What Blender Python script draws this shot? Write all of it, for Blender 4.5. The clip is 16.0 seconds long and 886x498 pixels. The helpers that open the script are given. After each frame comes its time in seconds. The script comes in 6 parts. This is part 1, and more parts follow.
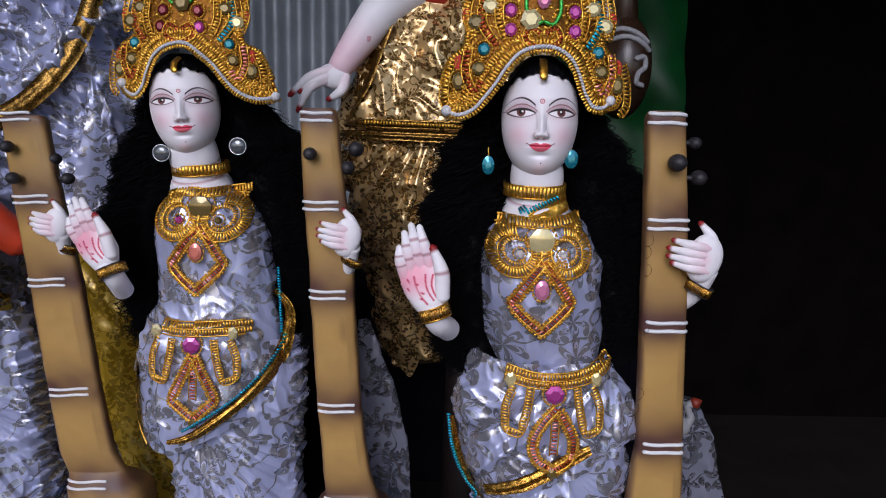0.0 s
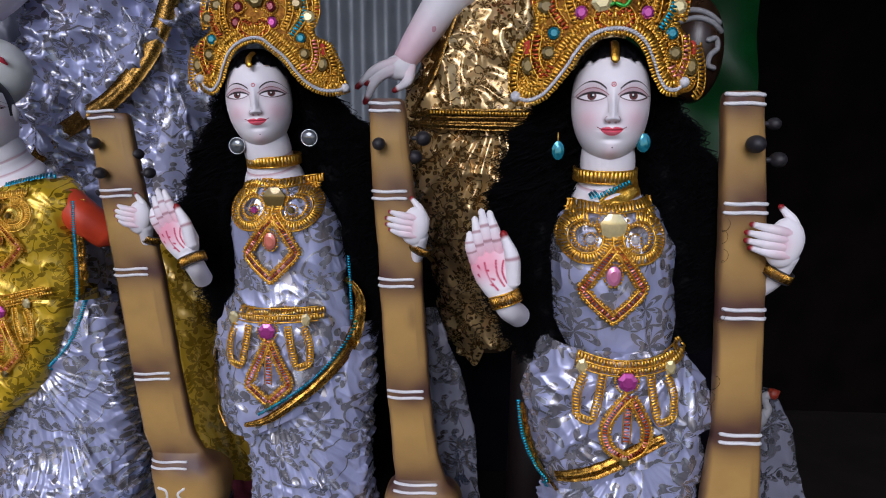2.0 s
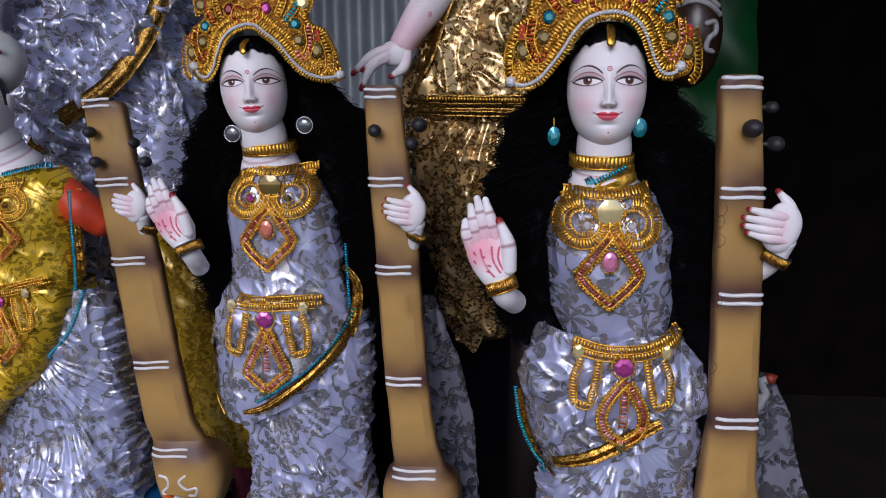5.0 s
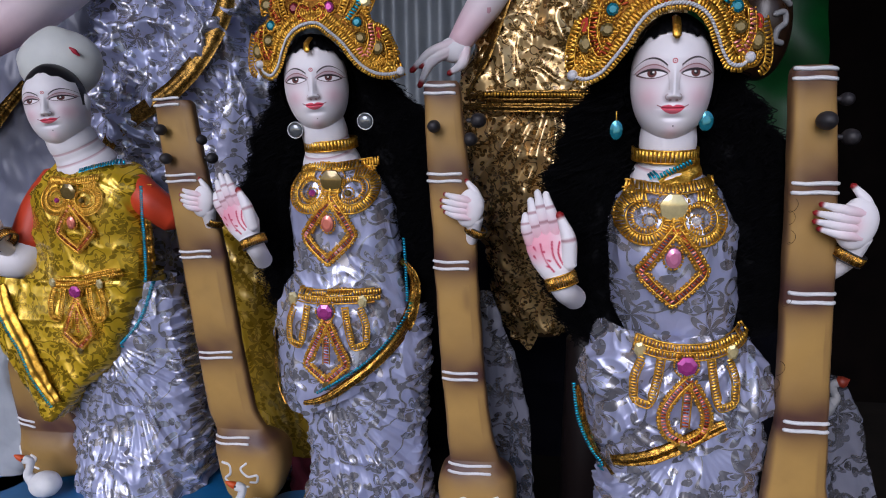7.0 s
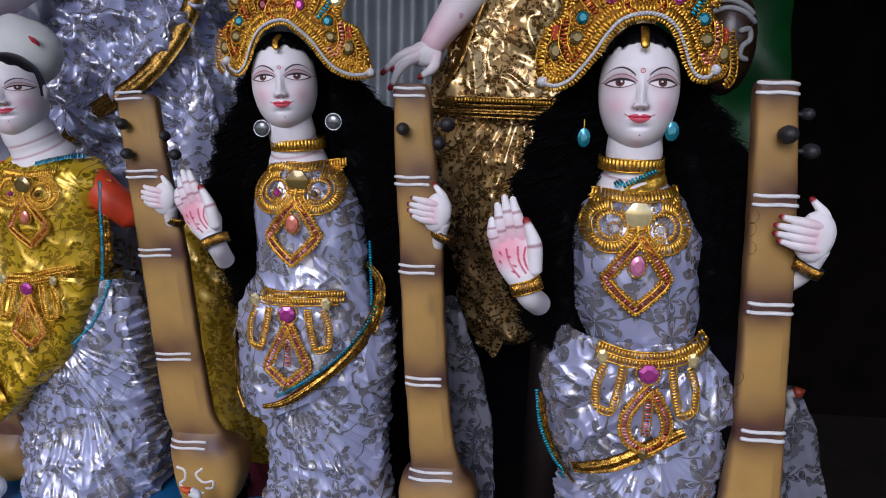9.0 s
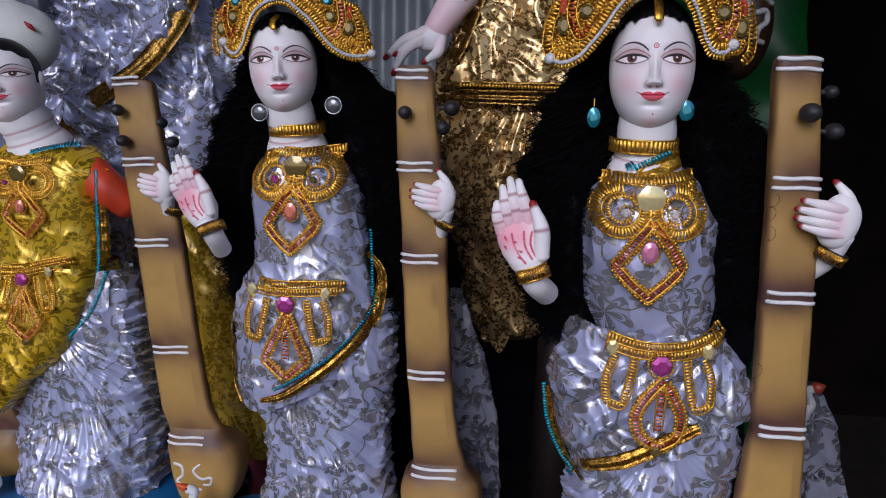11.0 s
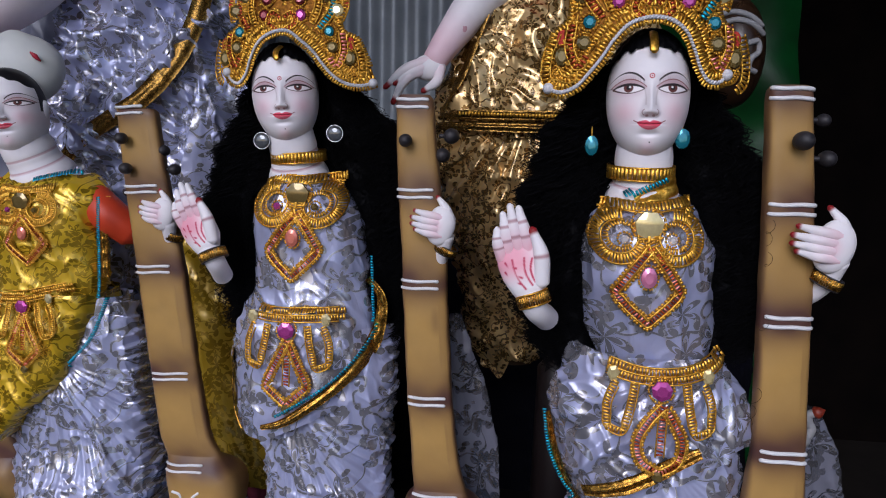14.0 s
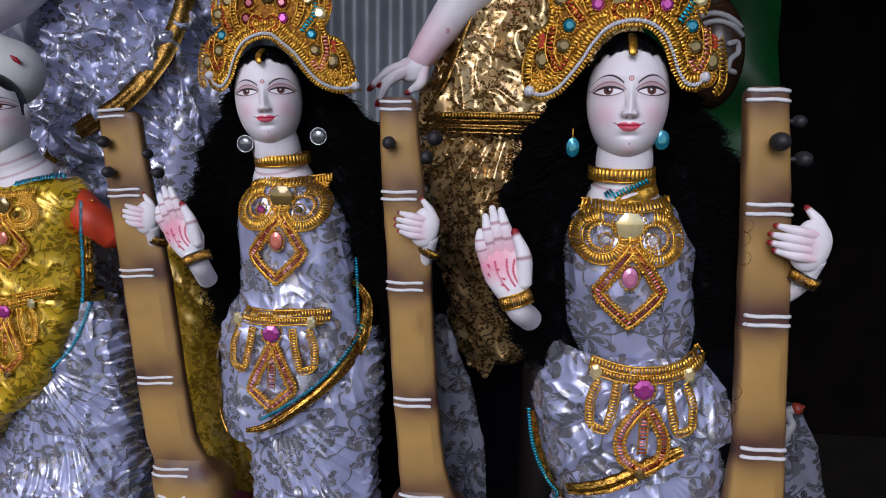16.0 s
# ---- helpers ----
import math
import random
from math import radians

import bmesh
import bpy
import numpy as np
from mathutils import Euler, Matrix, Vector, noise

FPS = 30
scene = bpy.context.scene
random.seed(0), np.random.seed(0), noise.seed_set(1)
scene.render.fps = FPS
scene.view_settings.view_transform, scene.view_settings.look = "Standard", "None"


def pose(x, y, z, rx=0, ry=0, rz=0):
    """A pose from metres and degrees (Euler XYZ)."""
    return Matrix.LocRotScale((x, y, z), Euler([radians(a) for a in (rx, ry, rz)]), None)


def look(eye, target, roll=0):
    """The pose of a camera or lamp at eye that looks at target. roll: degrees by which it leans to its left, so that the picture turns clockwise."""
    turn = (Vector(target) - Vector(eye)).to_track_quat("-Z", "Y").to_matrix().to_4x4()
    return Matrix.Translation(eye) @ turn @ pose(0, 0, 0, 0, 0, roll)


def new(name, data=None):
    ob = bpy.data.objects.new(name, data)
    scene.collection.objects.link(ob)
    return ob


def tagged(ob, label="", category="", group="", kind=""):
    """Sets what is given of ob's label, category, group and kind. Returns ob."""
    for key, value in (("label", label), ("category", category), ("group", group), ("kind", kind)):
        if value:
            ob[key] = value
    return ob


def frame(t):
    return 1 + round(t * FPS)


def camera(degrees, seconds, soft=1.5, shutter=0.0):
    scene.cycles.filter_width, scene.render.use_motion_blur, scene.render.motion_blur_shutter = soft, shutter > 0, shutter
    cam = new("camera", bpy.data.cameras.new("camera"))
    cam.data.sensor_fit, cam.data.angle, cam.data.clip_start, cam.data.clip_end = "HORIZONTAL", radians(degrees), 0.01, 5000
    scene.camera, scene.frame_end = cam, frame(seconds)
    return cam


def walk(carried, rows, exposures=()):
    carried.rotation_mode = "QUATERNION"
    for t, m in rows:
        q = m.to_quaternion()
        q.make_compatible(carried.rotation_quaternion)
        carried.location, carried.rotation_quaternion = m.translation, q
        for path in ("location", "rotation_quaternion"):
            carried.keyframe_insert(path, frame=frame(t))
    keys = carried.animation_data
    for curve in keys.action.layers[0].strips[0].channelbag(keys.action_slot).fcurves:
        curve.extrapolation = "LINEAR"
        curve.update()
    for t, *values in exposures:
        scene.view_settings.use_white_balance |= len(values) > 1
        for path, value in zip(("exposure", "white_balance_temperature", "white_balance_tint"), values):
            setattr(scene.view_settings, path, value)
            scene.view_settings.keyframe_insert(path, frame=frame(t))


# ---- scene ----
cam = camera(68.1, 16.0, soft=1.0)
# seconds, eye, aim, roll
ROWS = [
    (0.0, (0.0258, 0.2768, 1.1030), (0.0678, 2.2517, 0.7899), 1.45),
    (0.5, (0.0228, 0.2770, 1.0979), (-0.0447, 2.2480, 0.7652), 0.93),
    (1.0, (0.0289, 0.2626, 1.1032), (-0.1342, 2.2282, 0.7717), 0.04),
    (1.5, (0.0126, 0.2791, 1.0945), (-0.1256, 2.2444, 0.7503), 0.43),
    (2.0, (0.0072, 0.2690, 1.0920), (-0.1244, 2.2367, 0.7593), 0.28),
    (2.5, (0.0144, 0.2754, 1.0965), (-0.0878, 2.2424, 0.7495), 0.19),
    (3.0, (0.0120, 0.2721, 1.0900), (-0.0810, 2.2421, 0.7580), 0.35),
    (3.5, (0.0134, 0.2741, 1.0898), (-0.1007, 2.2414, 0.7482), 0.36),
    (4.0, (0.0131, 0.2785, 1.0882), (-0.0992, 2.2436, 0.7332), 0.27),
    (4.2, (0.0138, 0.2772, 1.0908), (-0.1051, 2.2404, 0.7280), 0.16),
    (6.3, (0.0153, 0.2699, 1.0910), (-0.1549, 2.2265, 0.7135), -0.96),
    (6.5, (0.0124, 0.2733, 1.0878), (-0.2414, 2.2149, 0.6807), -1.34),
    (7.0, (0.0038, 0.2657, 1.0851), (-0.2869, 2.2089, 0.7119), -0.48),
    (7.5, (-0.0057, 0.2625, 1.0824), (-0.3602, 2.1924, 0.6951), -0.01),
    (8.0, (-0.0069, 0.2541, 1.0783), (-0.3139, 2.1941, 0.7015), 0.73),
    (8.5, (-0.0047, 0.2681, 1.0752), (-0.2145, 2.2185, 0.6852), 1.43),
    (8.7, (0.0010, 0.2710, 1.0780), (-0.1903, 2.2305, 0.7262), 1.42),
    (10.8, (0.0156, 0.2938, 1.0502), (-0.2393, 2.2473, 0.7057), 1.15),
    (11.0, (0.0106, 0.3131, 1.0481), (-0.2085, 2.2706, 0.7013), 1.40),
    (11.5, (0.0164, 0.3148, 1.0511), (-0.1889, 2.2732, 0.7015), 1.49),
    (12.0, (0.0134, 0.3044, 1.0492), (-0.1737, 2.2728, 0.7485), 1.77),
    (12.5, (0.0169, 0.3079, 1.0513), (-0.1821, 2.2810, 0.7919), 1.01),
    (13.0, (0.0123, 0.3079, 1.0507), (-0.1651, 2.2849, 0.8060), 0.95),
    (13.5, (0.0114, 0.3029, 1.0520), (-0.1872, 2.2768, 0.7986), 0.83),
    (14.0, (0.0061, 0.3032, 1.0512), (-0.2071, 2.2732, 0.7799), 1.28),
    (14.5, (0.0085, 0.2953, 1.0559), (-0.2326, 2.2690, 0.8404), 0.68),
    (15.0, (0.0089, 0.2846, 1.0587), (-0.2154, 2.2600, 0.8411), 0.60),
    (15.5, (0.0178, 0.2862, 1.0609), (-0.1841, 2.2613, 0.8197), 0.65),
    (16.0, (0.0137, 0.2984, 1.0559), (-0.1641, 2.2718, 0.7834), 0.93),
]
walk(cam, [(t, look(eye, aim, roll)) for t, eye, aim, roll in ROWS], [(t, e, 6000, 19) for t, e in ((0.0, -0.22), (0.5, -0.14), (1.0, -0.20), (2.0, -0.30), (3.0, -0.36), (4.0, -0.32), (7.0, -0.32), (8.0, -0.30), (11.0, -0.40), (12.0, -0.16), (12.5, -0.36), (13.5, -0.32), (16.0, -0.32))])

# ---- daylight: overcast sky through the open front of the shed ----
world = bpy.data.worlds.new("sky")
scene.world = world
world.use_nodes = True
wn = world.node_tree.nodes
sky = wn.new("ShaderNodeTexSky")
sky.sky_type, sky.sun_disc, sky.sun_elevation, sky.sun_rotation = "NISHITA", False, radians(42), radians(193)
sky.air_density, sky.dust_density = 1.2, 2.0
wn["Background"].inputs["Strength"].default_value = 0.16
world.node_tree.links.new(sky.outputs[0], wn["Background"].inputs["Color"])
sun = bpy.data.lights.new("sun", "SUN")
sun.energy, sun.angle, sun.color = 1.65, radians(30), (0.95, 0.97, 1.0)
sun_ob = new("sun", sun)
sun_ob.matrix_world = look((-1.0, -3.0, 3.0), (0, 1.3, 0.9))

# ---- mesh tools ----
class Geo:
    """Collects vertices, faces and paint for one mesh, in world metres."""

    def __init__(self):
        self.v, self.f, self.m, self.c, self.n = [], [], [], [], 0

    def add(self, verts, faces, mat=0, col=None):
        verts = np.asarray(verts, float).reshape(-1, 3)
        faces = np.asarray(faces, int) + self.n
        self.v.append(verts)
        self.f.extend(faces.tolist())
        self.m.extend([mat] * len(faces))
        self.c.append(np.ones((len(verts), 3)) * (np.asarray(col, float) if col is not None else 1.0))
        self.n += len(verts)
        return self

    def grid(self, p, loop=False, mat=0, col=None):
        """p: rows x columns x 3; loop closes the columns."""
        p = np.asarray(p, float)
        r, k = p.shape[:2]
        i, j = np.meshgrid(np.arange(r - 1), np.arange(k if loop else k - 1), indexing="ij")
        j2 = (j + 1) % k
        quads = np.stack([i * k + j, i * k + j2, (i + 1) * k + j2, (i + 1) * k + j], -1).reshape(-1, 4)
        return self.add(p, quads, mat, None if col is None else np.asarray(col).reshape(-1, 3))

    def tube(self, path, r, sides=6, mat=0, col=None, flat=1.0, side=(0, 1, 0)):
        """A tube along path with radius r (a number or one a point), flattened along `side`, with rounded ends."""
        path = np.asarray(path, float)
        r = np.broadcast_to(np.asarray(r, float), (len(path),)).copy()
        path = np.vstack([path[0] - (path[1] - path[0]) / max(np.linalg.norm(path[1] - path[0]), 1e-9) * r[0] * 0.7, path,
                          path[-1] + (path[-1] - path[-2]) / max(np.linalg.norm(path[-1] - path[-2]), 1e-9) * r[-1] * 0.7])
        r = np.r_[r[0] * 0.35, r, r[-1] * 0.35]
        tan = np.gradient(path, axis=0)
        tan /= np.linalg.norm(tan, axis=1)[:, None] + 1e-12
        a = np.cross(tan, np.asarray(side, float))
        a /= np.linalg.norm(a, axis=1)[:, None] + 1e-9
        b = np.cross(a, tan)
        ang = np.linspace(0, 2 * np.pi, sides, endpoint=False)
        p = path[:, None] + r[:, None, None] * (np.cos(ang)[None, :, None] * a[:, None] + flat * np.sin(ang)[None, :, None] * b[:, None])
        if col is not None and np.ndim(col) == 2:
            col = np.vstack([col[:1], col, col[-1:]])
            col = np.repeat(col[:, None], sides, 1)
        elif col is not None:
            col = np.ones((len(path), sides, 3)) * np.asarray(col)
        self.grid(p, True, mat, col)
        n = self.n - p.shape[0] * sides
        self.f += [[n + k for k in range(sides)][::-1], [self.n - sides + k for k in range(sides)]]
        self.m += [mat, mat]
        return self

    def ball(self, c, r, rows=10, cols=16, mat=0, col=None):
        th = np.linspace(0.02, np.pi - 0.02, rows)[:, None]
        ph = np.linspace(0, 2 * np.pi, cols, endpoint=False)[None]
        r = np.broadcast_to(np.asarray(r, float), (3,))
        p = np.stack([np.sin(th) * np.cos(ph) * r[0], np.sin(th) * np.sin(ph) * r[1], np.cos(th) * np.ones_like(ph) * r[2]], -1) + np.asarray(c)
        return self.grid(p, True, mat, col)

    def bar(self, c, along, across, out, mat=0, col=None):
        """A little pillow-shaped bar: half-length vectors along and across, and outward height."""
        c, u, w, o = (np.asarray(q, float) for q in (c, along, across, out))
        base = [c - u - w, c + u - w, c + u + w, c - u + w]
        top = [c - .6 * u - .85 * w + o, c + .6 * u - .85 * w + o, c + .6 * u + .85 * w + o, c - .6 * u + .85 * w + o]
        return self.add(base + top, [[4, 5, 6, 7], [0, 1, 5, 4], [1, 2, 6, 5], [2, 3, 7, 6], [3, 0, 4, 7]], mat, col)

    def box(self, lo, hi, mat=0, col=None):
        (a, b, c), (d, e, f) = lo, hi
        v = [(a, b, c), (d, b, c), (d, e, c), (a, e, c), (a, b, f), (d, b, f), (d, e, f), (a, e, f)]
        return self.add(v, [[3, 2, 1, 0], [4, 5, 6, 7], [0, 1, 5, 4], [1, 2, 6, 5], [2, 3, 7, 6], [3, 0, 4, 7]], mat, col)

    def make(self, name, mats, base=(0, 0, 0), smooth=True, sharp=None):
        mesh = bpy.data.meshes.new(name)
        v = np.concatenate(self.v) - np.asarray(base, float)
        mesh.from_pydata(v.tolist(), [], self.f)
        for m in mats if isinstance(mats, (list, tuple)) else [mats]:
            mesh.materials.append(m)
        mesh.polygons.foreach_set("material_index", self.m)
        mesh.polygons.foreach_set("use_smooth", [smooth] * len(self.f))
        paint = mesh.color_attributes.new("paint", "FLOAT_COLOR", "POINT")
        c = np.concatenate(self.c)
        paint.data.foreach_set("color", np.hstack([c, np.ones((len(c), 1))]).ravel())
        if sharp:
            mesh.set_sharp_from_angle(angle=radians(sharp))
        mesh.update()
        return mesh


def thing(name, base, label, category, group="", geo=None, mats=None, kind="", **kw):
    """A top-level thing: an Empty at its base, or one mesh where geo is given."""
    ob = new(name, geo.make(name, mats, base, **kw) if geo else None)
    ob.location = base
    return tagged(ob, label, category, group, kind)


def origin(ob):
    p = Vector(ob.location)
    while ob.parent:
        ob = ob.parent
        p += Vector(ob.location)
    return p


def part(name, geo, material, parent, label="", **kw):
    """One mesh under a thing or under a part."""
    o = origin(parent)
    ob = new(name, geo.make(name, material, o, **kw))
    ob.parent = parent
    if "braid" in name or "bead" in name or "cord" in name or name in ("band", "stone_ring", "zari_work", "edging"):
        tagged(ob, kind="stuff")
    return tagged(ob, label) if label else ob


def smooth(a, b, x):
    t = np.clip((np.asarray(x, float) - a) / (b - a), 0, 1)
    return t * t * (3 - 2 * t)


def spline(pts, n):
    """A smooth curve of n points through control points of any dimension."""
    p = np.asarray(pts, float)
    d = np.r_[0, np.cumsum(np.linalg.norm(np.diff(p, axis=0), axis=1))]
    m = np.gradient(p, d, axis=0) if len(p) > 2 else np.repeat((p[1:] - p[:1]) / d[-1], 2, 0)
    s = np.linspace(0, d[-1], n)
    k = np.clip(np.searchsorted(d, s, "right") - 1, 0, len(p) - 2)
    h = (d[k + 1] - d[k])[:, None]
    t = ((s - d[k]) / h[:, 0])[:, None]
    return ((2 * t**3 - 3 * t**2 + 1) * p[k] + (t**3 - 2 * t**2 + t) * h * m[k] + (-2 * t**3 + 3 * t**2) * p[k + 1] + (t**3 - t**2) * h * m[k + 1])


def wob(p, scale, seed=0.0):
    """Cheap smooth noise of points, about -1..1."""
    p = np.asarray(p, float) * scale + seed * 7.31
    x, y, z = p[..., 0], p[..., 1], p[..., 2]
    return (np.sin(x * 1.7 + 2.1 * np.sin(y * 1.3 + z * 0.7) + seed) + np.sin(y * 2.3 + 1.7 * np.sin(z * 1.9 - x) + 2 * seed)
            + np.sin(z * 2.9 + 1.9 * np.sin(x * 2.3 + y * 0.9) + 3 * seed) + 0.5 * np.sin(5.1 * x + 3.7 * z + 2 * np.sin(4.3 * y + 3 * z))) / 3.5


class Body:
    """A lofted form: rows of (left, right, z, depth centre, half depth), from top to bottom."""

    def __init__(self, rows, power=2.2):
        rows = sorted(rows, key=lambda r: r[2])
        self.t = np.array(rows, float)
        self.power = power

    def at(self, z):
        q = [np.interp(z, self.t[:, 2], self.t[:, k]) for k in (0, 1, 3, 4)]
        return (q[0] + q[1]) / 2, (q[1] - q[0]) / 2, q[2], q[3]

    def front(self, x, z, off=0.0):
        c, rx, y, ry = self.at(z)
        s = np.clip(np.abs((x - c) / rx), 0, 0.985)
        return y - ry * (1 - s**self.power) ** (1 / self.power) - off

    def surface(self, zs, n, back=True):
        a = np.linspace(0, 2 * np.pi, n, endpoint=False) if back else np.linspace(np.pi * 0.97, np.pi * 2.03, n)
        ca, sa = np.cos(a), np.sin(a)
        e = 2 / self.power
        z = np.asarray(zs, float)[:, None]
        c, rx, y, ry = self.at(z)
        return np.stack([c + rx * np.sign(ca) * np.abs(ca) ** e, y + ry * np.sign(sa) * np.abs(sa) ** e, z + 0 * ca], -1)


def smooth_rows(rows, n=24):
    return [tuple(r) for r in spline(rows, n)]


def braid(geo, path, width, step, body=None, off=0.002, mat=0, high=0.0018, gap=0.8):
    """A gold braid: small raised bars side by side along a path of (x, z), on the front of a body or at a fixed depth."""
    p = np.asarray(path, float)
    d = np.r_[0, np.cumsum(np.linalg.norm(np.diff(p, axis=0), axis=1))]
    n = max(3, int(d[-1] / step))
    s = (np.arange(n) + 0.5) / n * d[-1]
    q = np.stack([np.interp(s, d, p[:, 0]), np.interp(s, d, p[:, 1])], 1)
    e = 1e-3
    t = np.stack([np.interp(s + e, d, p[:, 0]) - np.interp(s - e, d, p[:, 0]), np.interp(s + e, d, p[:, 1]) - np.interp(s - e, d, p[:, 1])], 1)
    t /= np.linalg.norm(t, axis=1)[:, None] + 1e-12
    y = body(q[:, 0], q[:, 1])
    for k in range(n):
        u, w = t[k], np.array([-t[k][1], t[k][0]])
        yu = (body(q[k, 0] + u[0] * e, q[k, 1] + u[1] * e) - body(q[k, 0] - u[0] * e, q[k, 1] - u[1] * e)) / (2 * e)
        yw = (body(q[k, 0] + w[0] * e, q[k, 1] + w[1] * e) - body(q[k, 0] - w[0] * e, q[k, 1] - w[1] * e)) / (2 * e)
        yu, yw = np.clip(yu, -1.5, 1.5), np.clip(yw, -1.5, 1.5)
        j = random.uniform(0.85, 1.12)
        u3, w3 = np.array([u[0], yu, u[1]]), np.array([w[0], yw, w[1]])
        o = np.cross(w3, u3)
        o = o / np.linalg.norm(o)
        o = o if o[1] < 0 else -o
        c = np.array([q[k, 0], y[k] if np.ndim(y) else y, q[k, 1]]) + o * off
        tilt = random.uniform(-0.18, 0.18)
        geo.bar(c, u3 * step * 0.5 * gap, (w3 + u3 * tilt) * width * 0.5 * j, o * high * random.uniform(0.7, 1.3), mat if isinstance(mat, int) else random.choice(mat))
    return geo


def cord(geo, path, r, body, off=0.002, n=80, mat=0, sides=6, beads=0):
    """A thin cord, or a row of beads, along a path of (x, z) on a body's front."""
    p = spline(path, n)
    y = body(p[:, 0], p[:, 1]) - off
    q = np.stack([p[:, 0], y, p[:, 1]], 1)
    if beads:
        L = np.linalg.norm(np.diff(q, axis=0), axis=1).sum()
        for c in q[np.linspace(0, n - 1, max(3, int(L / (2 * beads)))).astype(int)]:
            geo.ball(c, beads, 5, 6, mat)
        return geo
    return geo.tube(q, r, sides, mat)


def gem_geo(c, rx, rz, high, facets=8):
    """A faceted stone facing the front (towards -y)."""
    g = Geo()
    a = np.linspace(0, 2 * np.pi, facets, endpoint=False) + 0.2
    ring = lambda k, h: [(c[0] + rx * k * math.cos(q), c[1] - h, c[2] + rz * k * math.sin(q)) for q in a]
    v = ring(1, 0) + ring(0.96, high * 0.5) + ring(0.55, high)
    n = facets
    fs = [[i, (i + 1) % n, n + (i + 1) % n, n + i] for i in range(n)] + [[n + i, n + (i + 1) % n, 2 * n + (i + 1) % n, 2 * n + i] for i in range(n)]
    g.add(v, fs)
    g.f.append([2 * n + i for i in range(n)])
    g.m.append(0)
    return g

# ---- materials ----
class Nodes:
    def __init__(self, name):
        self.mat = bpy.data.materials.new(name)
        self.mat.use_nodes = True
        self.t = self.mat.node_tree
        self.out = self.t.nodes["Principled BSDF"]

    def node(self, kind, **kw):
        n = self.t.nodes.new(kind)
        for k, v in kw.items():
            n.inputs[k].default_value = v
        return n

    def link(self, a, b):
        self.t.links.new(a, b)

    def value(self, op, a, b=None, c=None):
        n = self.t.nodes.new("ShaderNodeMath")
        n.operation = op
        for k, v in enumerate((a, b, c)):
            if v is None:
                continue
            if isinstance(v, (int, float)):
                n.inputs[k].default_value = v
            else:
                self.link(v, n.inputs[k])
        return n.outputs[0]

    def mix(self, f, a, b):
        n = self.t.nodes.new("ShaderNodeMix")
        n.data_type = "RGBA"
        for v, s in ((f, n.inputs[0]), (a, n.inputs[6]), (b, n.inputs[7])):
            if isinstance(v, (int, float)):
                s.default_value = v
            elif isinstance(v, tuple):
                s.default_value = (*v, 1)
            else:
                self.link(v, s)
        return n.outputs[2]

    def coords(self):
        return self.t.nodes.new("ShaderNodeTexCoord").outputs["Object"]

    def noise(self, scale, detail=4, vec=None, rough=0.55):
        n = self.node("ShaderNodeTexNoise", Scale=scale, Detail=detail, Roughness=rough)
        self.link(vec or self.coords(), n.inputs["Vector"])
        return n.outputs["Fac"]

    def ramp(self, v, lo, hi):
        n = self.node("ShaderNodeMapRange")
        n.clamp = True
        n.inputs[1].default_value, n.inputs[2].default_value = lo, hi
        self.link(v, n.inputs[0])
        return n.outputs[0]

    def bump(self, height, strength, distance=0.002, normal=None):
        n = self.node("ShaderNodeBump", Strength=strength, Distance=distance)
        self.link(height, n.inputs["Height"])
        if normal:
            self.link(normal, n.inputs["Normal"])
        return n.outputs[0]

    def set(self, **kw):
        for k, v in kw.items():
            s = self.out.inputs[k.replace("_", " ")]
            if isinstance(v, (int, float)):
                s.default_value = v
            elif isinstance(v, tuple):
                s.default_value = (*v, 1)
            else:
                self.link(v, s)
        return self


def plain(name, a, b, rough=0.6, metal=0.0, scale=30, bump=0.15, fine=400, spec=0.5):
    """Two tones in patches, fine grain, and a little relief."""
    n = Nodes(name)
    big, small = n.noise(scale), n.noise(fine, 2)
    f = n.value("ADD", n.value("MULTIPLY", n.ramp(big, 0.3, 0.7), 0.8), n.value("MULTIPLY", small, 0.2))
    n.set(Base_Color=n.mix(f, a, b), Metallic=metal, Roughness=n.value("ADD", n.value("MULTIPLY", big, 0.25), rough - 0.12), Specular_IOR_Level=spec)
    n.set(Normal=n.bump(n.value("ADD", small, big), bump, 0.001))
    return n.mat


def painted(name, rough=0.45):
    """Distemper paint on clay: colour from the mesh's own paint, with brush grain and chips."""
    n = Nodes(name)
    at = n.t.nodes.new("ShaderNodeVertexColor")
    at.layer_name = "paint"
    big, small = n.noise(22), n.noise(260, 3)
    tone = n.mix(n.ramp(big, 0.3, 0.75), (1, 1, 1), (0.9, 0.9, 0.92))
    m = n.t.nodes.new("ShaderNodeMix")
    m.data_type, m.blend_type = "RGBA", "MULTIPLY"
    m.inputs[0].default_value = 1
    n.link(at.outputs[0], m.inputs[6])
    n.link(tone, m.inputs[7])
    n.set(Base_Color=m.outputs[2], Roughness=n.value("ADD", n.value("MULTIPLY", big, 0.2), rough - 0.1), Specular_IOR_Level=0.35)
    n.set(Normal=n.bump(small, 0.06, 0.001))
    return n.mat


